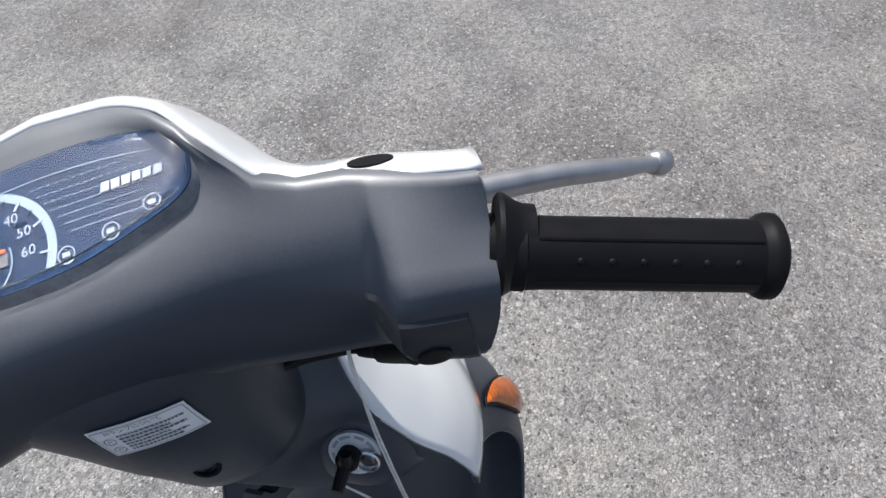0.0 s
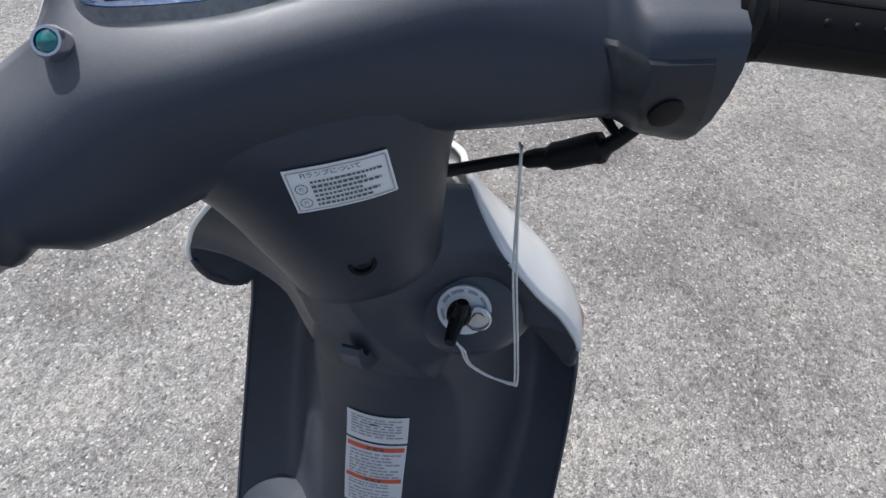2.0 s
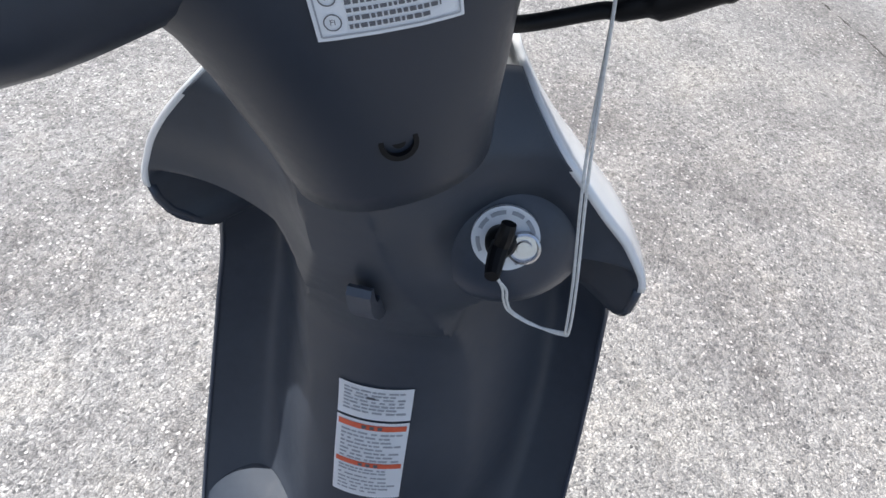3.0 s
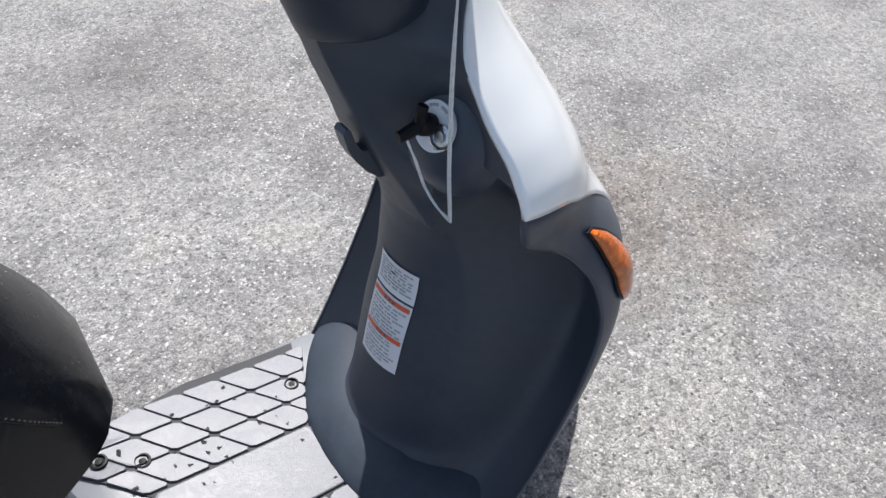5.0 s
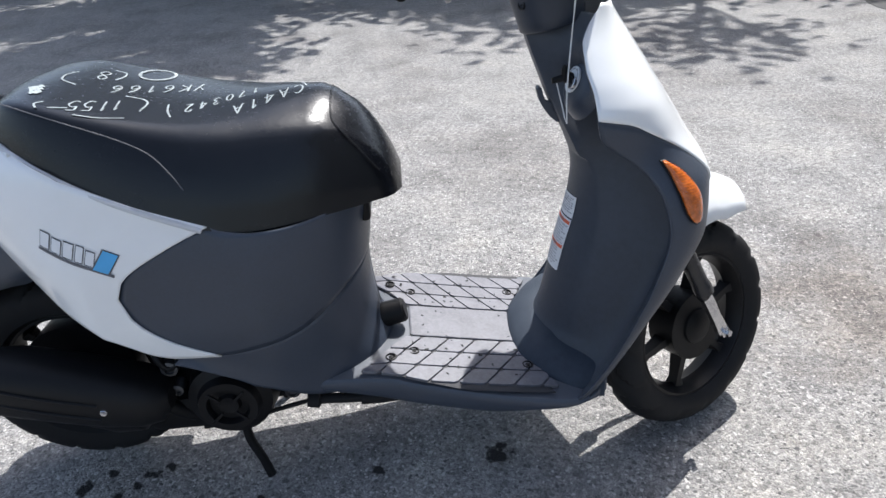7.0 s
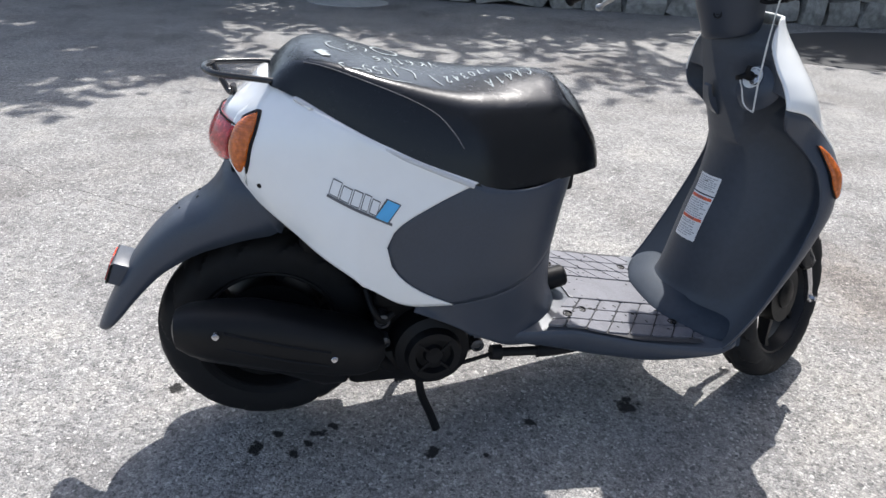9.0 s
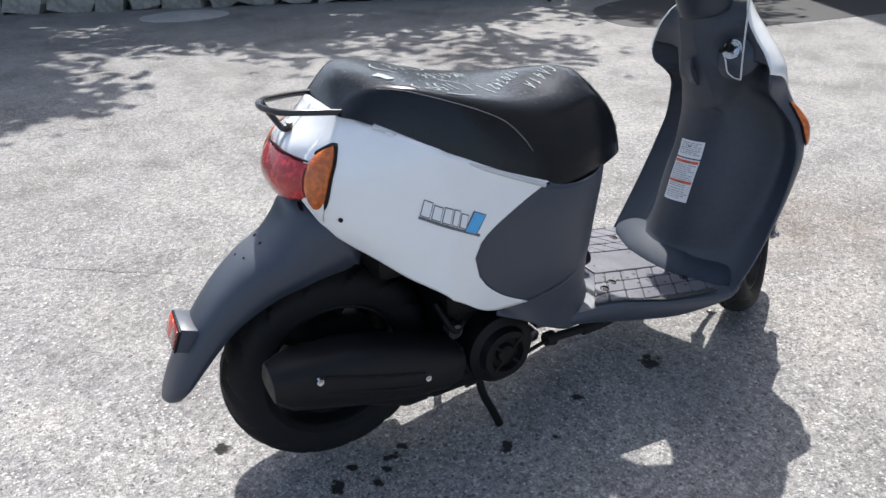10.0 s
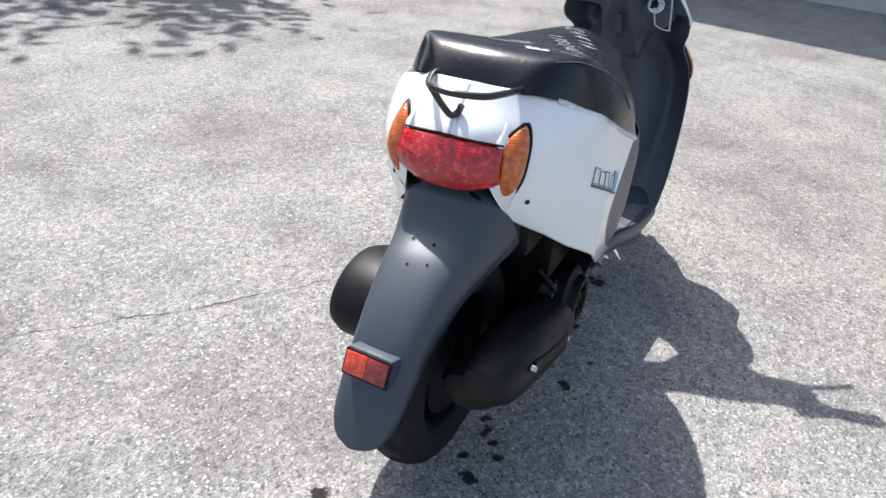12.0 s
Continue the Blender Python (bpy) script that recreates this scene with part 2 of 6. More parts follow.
    for source, stops, share in ((shade_of.outputs[2], [(0.0, (0.78, 0.78, 0.79)), (0.3, (0.96, 0.96, 0.96)), (0.75, (1.04, 1.04, 1.03)), (1.0, (1.22, 1.21, 1.18))], 0.75),
                                 (rims.outputs["Distance"], [(0.0, (0.70, 0.70, 0.71)), (0.09, (1.0, 1.0, 1.0))], 0.65)):
        stoned = node(m, "ShaderNodeMixRGB", Fac=share)
        stoned.blend_type = "MULTIPLY"
        link(m, toned2.outputs[0], stoned.inputs[1]), link(m, ramp(m, source, stops), stoned.inputs[2])
        toned2 = stoned
    middle = node(m, "ShaderNodeTexNoise", Scale=4.5, Detail=6.0, Roughness=0.65)
    link(m, at, middle.inputs["Vector"])
    clouds = ramp(m, middle.outputs["Fac"], [(0.34, (0.80, 0.79, 0.79)), (0.48, (0.98, 0.98, 0.98)), (0.66, (1.12, 1.10, 1.07))])
    clouded = node(m, "ShaderNodeMixRGB", Fac=0.9)
    clouded.blend_type = "MULTIPLY"
    link(m, toned2.outputs[0], clouded.inputs[1]), link(m, clouds, clouded.inputs[2])
    toned2 = clouded
    # crooked furrows between the stones
    furrow = node(m, "ShaderNodeTexNoise", Scale=150.0, Detail=1.5, Roughness=0.5, Distortion=1.6)
    link(m, at, furrow.inputs["Vector"])
    furrows = ramp(m, furrow.outputs["Fac"], [(0.40, (0.62, 0.62, 0.63)), (0.47, (1.0, 1.0, 1.0)), (0.56, (1.0, 1.0, 1.0)), (0.64, (1.22, 1.21, 1.19))])
    toned4 = node(m, "ShaderNodeMixRGB", Fac=0.42)
    toned4.blend_type = "MULTIPLY"
    link(m, toned2.outputs[0], toned4.inputs[1]), link(m, furrows, toned4.inputs[2])
    toned2 = toned4
    # loose pale chips and dark pits, thicker in worn patches
    worn = node(m, "ShaderNodeTexNoise", Scale=2.6, Detail=4.0, Roughness=0.6)
    link(m, at, worn.inputs["Vector"])
    for scale, colour, threshold, size in ((74.0, (0.45, 0.44, 0.425), 0.94, 0.34), (130.0, (0.43, 0.415, 0.40), 0.88, 0.42), (52.0, (0.11, 0.11, 0.11), 0.93, 0.30), (105.0, (0.10, 0.10, 0.10), 0.88, 0.38)):
        chip = node(m, "ShaderNodeTexVoronoi", Scale=scale, Randomness=1.0)
        link(m, bent.outputs[0], chip.inputs["Vector"])
        pick = node(m, "ShaderNodeSeparateColor")
        link(m, chip.outputs["Color"], pick.inputs[0])
        more = node(m, "ShaderNodeMath")
        more.operation, more.inputs[1].default_value = "MULTIPLY_ADD", 0.55
        link(m, worn.outputs["Fac"], more.inputs[0]), link(m, pick.outputs[1], more.inputs[2])
        some = node(m, "ShaderNodeMath")
        some.operation, some.inputs[1].default_value = "GREATER_THAN", threshold + 0.28
        link(m, more.outputs[0], some.inputs[0])
        near = node(m, "ShaderNodeMapRange", From_Min=size - 0.08, From_Max=size, To_Min=1.0, To_Max=0.0)
        link(m, chip.outputs["Distance"], near.inputs["Value"])
        both = node(m, "ShaderNodeMath")
        both.operation = "MULTIPLY"
        link(m, some.outputs[0], both.inputs[0]), link(m, near.outputs[0], both.inputs[1])
        laid = node(m, "ShaderNodeMixRGB")
        laid.inputs[2].default_value = (*colour, 1)
        link(m, both.outputs[0], laid.inputs[0]), link(m, toned2.outputs[0], laid.inputs[1])
        toned2 = laid
    # rusty earth trodden into the surface
    wide = node(m, "ShaderNodeTexNoise", Scale=7.0, Detail=6.0, Roughness=0.7)
    link(m, at, wide.inputs["Vector"])
    for centre, inner, outer, most, colour in (((1.72, 0.25, 0), 0.5, 0.85, 0.75, (0.74, 0.67, 0.61)), ((1.9, -0.9, 0), 1.0, 2.0, 0.55, (0.80, 0.77, 0.75))):
        earth_at = node(m, "ShaderNodeVectorMath")
        earth_at.operation = "DISTANCE"
        earth_at.inputs[1].default_value = centre
        link(m, at, earth_at.inputs[0])
        reach_of = node(m, "ShaderNodeMath")
        reach_of.operation, reach_of.inputs[1].default_value = "MULTIPLY_ADD", 0.9
        link(m, wide.outputs["Fac"], reach_of.inputs[0]), link(m, earth_at.outputs["Value"], reach_of.inputs[2])
        amount = node(m, "ShaderNodeMapRange", From_Min=inner, From_Max=outer, To_Min=most, To_Max=0.0)
        link(m, reach_of.outputs[0], amount.inputs["Value"])
        earthy = node(m, "ShaderNodeMixRGB")
        earthy.blend_type = "MULTIPLY"
        earthy.inputs[2].default_value = (*colour, 1)
        link(m, amount.outputs[0], earthy.inputs[0]), link(m, toned2.outputs[0], earthy.inputs[1])
        toned2 = earthy
    # oil drips, each with its own ragged edge
    rag = node(m, "ShaderNodeTexNoise", Scale=55.0, Detail=3.0)
    link(m, at, rag.inputs["Vector"])
    total = None
    for x, y, r in STAINS:
        d = node(m, "ShaderNodeVectorMath")
        d.operation = "DISTANCE"
        d.inputs[1].default_value = (x, y, 0)
        link(m, at, d.inputs[0])
        s = node(m, "ShaderNodeMath")
        s.operation, s.inputs[1].default_value = "DIVIDE", r
        link(m, d.outputs["Value"], s.inputs[0])
        j = node(m, "ShaderNodeMath")
        j.operation, j.inputs[1].default_value = "MULTIPLY_ADD", 2.4
        link(m, rag.outputs["Fac"], j.inputs[0]), link(m, s.outputs[0], j.inputs[2])
        w = node(m, "ShaderNodeMapRange", From_Min=1.75, From_Max=2.15, To_Min=1.0, To_Max=0.0)
        link(m, j.outputs[0], w.inputs["Value"])
        if total is None:
            total = w.outputs[0]
        else:
            k = node(m, "ShaderNodeMath")
            k.operation = "MAXIMUM"
            link(m, total, k.inputs[0]), link(m, w.outputs[0], k.inputs[1])
            total = k.outputs[0]
    oil = node(m, "ShaderNodeMixRGB")
    oil.inputs[2].default_value = (0.018, 0.017, 0.016, 1)
    link(m, total, oil.inputs[0]), link(m, toned2.outputs[0], oil.inputs[1])
    link(m, oil.outputs[0], b.inputs["Base Color"])
    b.inputs["Roughness"].default_value = 0.85
    b.inputs["Specular IOR Level"].default_value = 0.3
    n = node(m, "ShaderNodeBump", Strength=0.95, Distance=0.003)
    n.invert = True
    link(m, stones.outputs["Distance"], n.inputs["Height"])
    n2 = node(m, "ShaderNodeBump", Strength=0.7, Distance=0.006)
    link(m, mid.outputs["Fac"], n2.inputs["Height"]), link(m, n.outputs["Normal"], n2.inputs["Normal"])
    link(m, n2.outputs["Normal"], b.inputs["Normal"])
    return m


ASPHALT = asphalt_material()
CRACK = surface("dirt_filled_crack", (0.06, 0.055, 0.05), dark=(0.03, 0.028, 0.025), rough=0.95, scale=60)
STONE = surface("wall_stone", (0.40, 0.39, 0.36), dark=(0.17, 0.165, 0.155), rough=0.85, scale=16, bump=0.9, bump_scale=45, stain=5)
MORTAR = surface("wall_mortar", (0.07, 0.068, 0.06), rough=0.95, scale=30)
DARK_GROUND = surface("dark_ground", (0.06, 0.06, 0.061), dark=(0.038, 0.038, 0.039), rough=0.9, scale=60, bump=0.5, bump_scale=150)
PALE_CEMENT = surface("pale_cement", (0.45, 0.45, 0.43), dark=(0.3, 0.3, 0.29), rough=0.9, scale=25, bump=0.4, bump_scale=120)
LEAF = surface("leaf", (0.06, 0.11, 0.03), rough=0.6, scale=10, spread=0.4)
BARK = surface("bark", (0.12, 0.09, 0.065), rough=0.9, scale=25, bump=0.8, bump_scale=40, spread=0.4)
PLASTER = surface("grey_plaster", (0.5, 0.49, 0.46), rough=0.9, scale=12, bump=0.3, bump_scale=80)


# ---- mesh helpers ----
def smooth_curve(points, n):
    """n points along a Catmull-Rom curve through the given ones."""
    p = [Vector(q) for q in points]
    p = [p[0] * 2 - p[1], *p, p[-1] * 2 - p[-2]]
    out, segments = [], len(p) - 3
    for k in range(n):
        f = k / (n - 1) * segments
        i = min(int(f), segments - 1)
        t = f - i
        a, b, c, d = p[i:i + 4]
        out.append(0.5 * (2 * b + (c - a) * t + (2 * a - 5 * b + 4 * c - d) * t * t + (3 * b - a - 3 * c + d) * t ** 3))
    return out


def table(*pairs):
    """A smooth function through (x, y) pairs (monotone cubic)."""
    xs, ys = [p[0] for p in pairs], [p[1] for p in pairs]
    h = [b - a for a, b in zip(xs, xs[1:])]
    s = [(b - a) / k for a, b, k in zip(ys, ys[1:], h)]
    m = [s[0]] + [0 if a * b <= 0 else 2 * a * b / (a + b) for a, b in zip(s, s[1:])] + [s[-1]]

    def f(x):
        x = min(max(x, xs[0]), xs[-1])
        i = max(k for k in range(len(h)) if xs[k] <= x + 1e-12)
        t = (x - xs[i]) / h[i]
        return ((1 + 2 * t) * (1 - t) ** 2 * ys[i] + t * (1 - t) ** 2 * h[i] * m[i] + t * t * (3 - 2 * t) * ys[i + 1] + t * t * (t - 1) * h[i] * m[i + 1])
    return f


def loft(rings, closed=True, caps=True):
    bm = bmesh.new()
    vs = [[bm.verts.new(p) for p in r] for r in rings]
    for a, b in zip(vs, vs[1:]):
        n = len(a)
        for k in range(n if closed else n - 1):
            bm.faces.new((a[k], a[(k + 1) % n], b[(k + 1) % n], b[k]))
    if caps and closed:
        bm.faces.new(vs[0][::-1])
        bm.faces.new(vs[-1])
    bmesh.ops.recalc_face_normals(bm, faces=bm.faces)
    return bm


def patch(f, nu, nv):
    """A sheet of points f(u, v), u and v from 0 to 1."""
    return loft([[f(u / nu, v / nv) for u in range(nu + 1)] for v in range(nv + 1)], closed=False)


def tube(points, radius, n=10, steps=24, raw=False):
    """A round bar along a smooth line; radius: a number or a function of 0..1."""
    line = [Vector(p) for p in points] if raw else smooth_curve(points, steps)
    rings, side = [], None
    for k, p in enumerate(line):
        way = (line[min(k + 1, len(line) - 1)] - line[max(k - 1, 0)]).normalized()
        side = way.orthogonal().normalized() if side is None else (side - way * side.dot(way)).normalized()
        up = way.cross(side)
        r = radius(k / (len(line) - 1)) if callable(radius) else radius
        rings.append([p + r * (math.cos(a) * side + math.sin(a) * up) for a in (2 * math.pi * j / n for j in range(n))])
    return loft(rings)


def lathe(profile, n=48):
    """Turns (radius, height) pairs about z."""
    return loft([[(r * math.cos(2 * math.pi * k / n), r * math.sin(2 * math.pi * k / n), h) for k in range(n)] for r, h in profile])


def block(size, at=(0, 0, 0), bevel=0.0, segments=2, turn=None):
    bm = bmesh.new()
    bmesh.ops.create_cube(bm, size=1)
    bmesh.ops.scale(bm, vec=size, verts=bm.verts)
    if bevel:
        bmesh.ops.bevel(bm, geom=bm.edges[:], offset=bevel, segments=segments, affect="EDGES", profile=0.5)
    bm.transform(Matrix.Translation(at) @ (turn or Matrix()))
    return bm


def plate(outline, thick, place=None, hole=None):
    """A flat plate: a 2D outline in x, y, from z = 0 to z = thick."""
    bm = bmesh.new()
    low, high = [bm.verts.new((x, y, 0)) for x, y in outline], [bm.verts.new((x, y, thick)) for x, y in outline]
    bm.faces.new(high)
    bm.faces.new(low[::-1])
    for k in range(len(low)):
        j = (k + 1) % len(low)
        bm.faces.new((low[k], low[j], high[j], high[k]))
    bmesh.ops.recalc_face_normals(bm, faces=bm.faces)
    if place:
        bm.transform(place)
    return bm


def join(*bms):
    out = bms[0]
    for b in bms[1:]:
        mesh = bpy.data.meshes.new("t")
        b.to_mesh(mesh)
        out.from_mesh(mesh)
        bpy.data.meshes.remove(mesh)
        b.free()
    return out


def chaikin(points, rounds=2):
    for _ in range(rounds):
        out = []
        for a, b in zip(points, points[1:] + points[:1]):
            a, b = Vector(a), Vector(b)
            out += [a * 0.75 + b * 0.25, a * 0.25 + b * 0.75]
        points = out
    return points


def axes(origin, x_way, normal):
    """A pose whose x runs along x_way and whose z is the normal."""
    z = Vector(normal).normalized()
    x = Vector(x_way)
    x = (x - z * x.dot(z)).normalized()
    y = z.cross(x)
    return Matrix.Translation(origin) @ Matrix((x, y, z)).transposed().to_4x4()


def part(name, bm, material, parent=None, label="", flat=False, shell=0.0, crease=35):
    mesh = bpy.data.meshes.new(name)
    bm.to_mesh(mesh)
    bm.free()
    mesh.materials.append(material)
    if not flat:
        for f in mesh.polygons:
            f.use_smooth = True
        mesh.set_sharp_from_angle(angle=radians(crease))
    ob = new(name, mesh)
    if parent:
        ob.parent = parent
    if shell:
        s = ob.modifiers.new("shell", "SOLIDIFY")
        s.thickness, s.offset = shell, -1.0
    return tagged(ob, label) if label else ob


def sector(cx, cy, r0, r1, a0, a1, n=24):
    arc = [radians(a0 + (a1 - a0) * k / n) for k in range(n + 1)]
    return [(cx + r1 * math.cos(a), cy + r1 * math.sin(a)) for a in arc] + [(cx + r0 * math.cos(a), cy + r0 * math.sin(a)) for a in arc[::-1]]


def face_out(bm, centre):
    """Makes an open sheet's faces look away from a centre."""
    c = Vector(centre)
    s = sum((f.calc_center_median() - c).dot(f.normal) * f.calc_area() for f in bm.faces)
    if s < 0:
        bmesh.ops.reverse_faces(bm, faces=bm.faces)
    return bm


# ---- ground ----
gm = bmesh.new()
bmesh.ops.create_grid(gm, x_segments=8, y_segments=8, size=400)
ground = tagged(part("ground", gm, ASPHALT, flat=True), "weathered grey asphalt yard with gravel grain and oil drips", "ground", kind="structure")



def crack(points, width, seed):
    """A thin ragged crack lying in the asphalt."""
    line = smooth_curve([(x, y, 0) for x, y in points], 26 * len(points))
    bm = bmesh.new()
    rows = []
    for k, p in enumerate(line):
        way = (line[min(k + 1, len(line) - 1)] - line[max(k - 1, 0)]).normalized()
        n = Vector((-way.y, way.x, 0))
        q = p + n * (0.016 * noise.noise(p * 9 + Vector((seed, 0, 0))) + 0.006 * noise.noise(p * 60 + Vector((seed, 3, 0))))
        w = width * max(0.12, 0.55 + 1.1 * noise.noise(p * 25 + Vector((0, seed, 5))))
        rows.append([bm.verts.new((q.x + n.x * w * e, q.y + n.y * w * e, 0.0006)) for e in (-1, 1)])
    for a, b in zip(rows, rows[1:]):
        bm.faces.new((a[0], b[0], b[1], a[1]))
    bmesh.ops.recalc_face_normals(bm, faces=bm.faces)
    part("crack", bm, CRACK, ground, flat=True)


crack([(-1.4, 1.95), (-0.792, 1.398), (-0.513, 1.155), (-0.218, 0.94), (-0.101, 0.835), (0.0, 0.766), (0.119, 0.66), (0.28, 0.55), (0.36, 0.49)], 0.0022, 1)
crack([(4.25, 1.0), (3.9, 0.14), (3.6, -0.55), (3.4, -0.92), (3.1, -1.08), (2.6, -1.25)], 0.006, 2)

# Darker sheet laid over the far ground below the wall.
far = [(3.9, 3.45), (4.2, 3.22), (4.6, 2.98), (5.08, 2.80), (5.7, 2.74), (7.0, 2.66), (7.9, 2.60), (7.9, 4.4), (6.0, 4.9), (4.9, 4.7), (4.25, 4.3)]
patched = plate([(q.x, q.y) for q in chaikin([(x, y, 0) for x, y in far], 2)], 0.004, Matrix.Translation((0, 0, -0.001)))
tagged(part("road", patched, DARK_GROUND, flat=True), "darker patch of the yard below the wall", "road", kind="structure")

# ---- the scooter ----
scooter = tagged(new("scooter"), "white and dark grey scooter with black seat on its stand", "scooter")

# rear hull: s runs from the tail's middle (0) along the side to the front wall's middle (3)
TAIL_E = 0.2
TAIL_N, NOSE_N, X1, X2 = 1.42, 2.1, 0.17, 0.36
TAIL_OFF = -0.007
half_width = table((0.20, 0.150), (0.28, 0.168), (0.35, 0.185), (0.42, 0.194), (0.5, 0.195), (0.58, 0.183), (0.64, 0.172), (0.68, 0.155), (0.72, 0.125))
tail_x = table((0.2, 0.06), (0.45, 0.024), (0.5, -0.001), (0.545, -0.025), (0.596, -0.039), (0.646, -0.018), (0.68, 0.018), (0.72, 0.055))
nose_x = table((0.2, 0.585), (0.25, 0.575), (0.30, 0.558), (0.40, 0.553), (0.47, 0.560), (0.54, 0.573), (0.6, 0.582))


def hull(s, z, out=0.0, side=-1):
    b = half_width(z) + out
    if s < 1:
        r = math.sin(s * math.pi / 2)
        q = (math.sqrt(r * r + TAIL_E ** 2) - TAIL_E) / (math.sqrt(1 + TAIL_E ** 2) - TAIL_E)
        n = TAIL_N if side < 0 else 1.75
        x = X1 - (X1 - tail_x(z) + out) * (1 - min(q, 1) ** n) ** (1 / n)
        y = b * r
    elif s <= 2:
        x, y = X1 + (s - 1) * (X2 - X1), b
    else:
        a = min(s - 2, 1) * math.pi / 2
        x = X2 + (nose_x(z) - X2 + out) * math.sin(a) ** (2 / NOSE_N)
        y = b * max(math.cos(a), 0) ** (2 / NOSE_N)
    if side > 0:
        y *= 1 - 0.9 * min(0.12, max(0.0, 0.6 - z))
    return Vector((x, side * y + (TAIL_OFF * math.cos(s * math.pi / 2) ** 1.5 if s < 1 else 0), z))


def hull_s(x, z):
    if x < X1:
        q = (1 - min(max((X1 - x) / (X1 - tail_x(z)), 0), 1) ** TAIL_N) ** (1 / TAIL_N) * (math.sqrt(1 + TAIL_E ** 2) - TAIL_E) + TAIL_E
        return math.asin(min(1.0, math.sqrt(max(q * q - TAIL_E ** 2, 0)))) / (math.pi / 2)
    if x <= X2:
        return 1 + (x - X1) / (X2 - X1)
    return 2 + math.asin(min((x - X2) / (nose_x(z) - X2), 1) ** (NOSE_N / 2)) / (math.pi / 2)


def coons(top, bottom, left, right):
    """A patch between four curves in (s, z), each a function of 0..1."""
    def f(u, v):
        t, b, l, r = Vector(top(u)), Vector(bottom(u)), Vector(left(v)), Vector(right(v))
        return (b * (1 - v) + t * v + l * (1 - u) + r * u
                - (Vector(bottom(0)) * (1 - u) * (1 - v) + Vector(bottom(1)) * u * (1 - v) + Vector(top(0)) * (1 - u) * v + Vector(top(1)) * u * v))
    return f


def run(points):
    """A curve of 0..1, by length, through side-view points, turned into (s, z)."""
    pts = [(p[0], p[1]) if len(p) == 3 else (hull_s(*p), p[1]) for p in points]
    line = smooth_curve([(a, b, 0) for a, b in pts], 80)
    acc = [0]
    for a, b in zip(line, line[1:]):
        acc.append(acc[-1] + (b - a).length)
    acc = [a / acc[-1] for a in acc]
    return lambda t: (float(np.interp(t, acc, [p.x for p in line])), float(np.interp(t, acc, [p.y for p in line])))


white_front = [(0.326, 0.350), (0.267, 0.384), (0.226, 0.424), (0.210, 0.468), (0.230, 0.506), (0.290, 0.541), (0.353, 0.569)]
white_top = run([(0.353, 0.569), (0.266, 0.602), (0.193, 0.636), (0.125, 0.668), (0.08, 0.688), (0.3, 0.697, 0), (0.0, 0.700, 0)])
white_low = run([(0.326, 0.350), (0.245, 0.358), (0.183, 0.398), (0.115, 0.446), (0.07, 0.480), (0.015, 0.522), (0.325, 0.560, 0), (0.348, 0.585, 0), (0.364, 0.615, 0), (0.364, 0.640, 0), (0.335, 0.643, 0), (0.268, 0.629, 0), (0.17, 0.629, 0), (0.0, 0.632, 0)])
white_patch = coons(white_top, white_low, run(white_front), lambda v: (0.0, 0.632 + v * (0.700 - 0.632)))


def cowl_deck(u, v, side):
    p = hull(*white_top(1 - 0.33 * u), 0.003, side)
    return p.lerp(Vector((0.092, p.y * 0.85, p.z - 0.010)), v)


rear_cowl = part("rear_cowl", join(face_out(patch(lambda u, v: hull(*white_patch(u, v)[:2], 0.003), 64, 22), (0.2, 0, 0.5)),
                                  face_out(patch(lambda u, v: hull(*white_patch(u, v)[:2], 0.003, 1), 64, 22), (0.2, 0, 0.5)),
                                  *[face_out(patch(lambda u, v: cowl_deck(u, v, side), 16, 5), (0.1, 0, 0.5)) for side in (-1, 1)]),
                 WHITE, scooter, "glossy white rear side cowl", shell=0.004)

dark_low = run([(0.326, 0.348), (0.36, 0.352), (0.45, 0.374), (0.52, 0.415), (3.0, 0.44, 0)])
dark_top = run([(0.353, 0.569), (0.375, 0.559), (0.42, 0.552), (0.50, 0.553), (3.0, 0.565, 0)])
dark_patch = coons(dark_top, dark_low, run(white_front), lambda v: (3.0, 0.44 + v * 0.125))
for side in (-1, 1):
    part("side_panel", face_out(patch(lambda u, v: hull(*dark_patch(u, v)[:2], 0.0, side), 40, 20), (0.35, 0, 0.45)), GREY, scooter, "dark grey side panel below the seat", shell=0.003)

skirt_low = run([(0.258, 0.349), (0.304, 0.321), (0.345, 0.294), (0.388, 0.265), (0.45, 0.230), (0.53, 0.212), (3.0, 0.225, 0)])
skirt_top = run([(0.266, 0.353), (0.326, 0.348), (0.36, 0.352), (0.45, 0.374), (0.52, 0.415), (3.0, 0.44, 0)])
skirt_patch = coons(skirt_top, skirt_low, lambda v: (hull_s(0.258 + 0.008 * v, 0.35), 0.349 + 0.004 * v), lambda v: (3.0, 0.225 + v * 0.215))
for side in (-1, 1):
    part("lower_skirt", face_out(patch(lambda u, v: hull(*skirt_patch(u, v)[:2], -0.002 + 0.012 * (1 - v) ** 2, side), 40, 16), (0.35, 0, 0.3)), GREY, scooter, "dark grey lower skirt", shell=0.003)

inner = loft([[(x, w * math.cos(a), zc + h * math.sin(a)) for a in (2 * math.pi * k / 24 for k in range(24))]
              for x, w, zc, h in ((0.03, 0.06, 0.52, 0.03), (0.06, 0.10, 0.52, 0.05), (0.12, 0.15, 0.5, 0.07), (0.22, 0.16, 0.46, 0.1), (0.34, 0.165, 0.42, 0.12), (0.42, 0.15, 0.40, 0.14), (0.5, 0.1, 0.4, 0.12))])
part("inner_fender", inner, BLACK, scooter, "black inner fender")

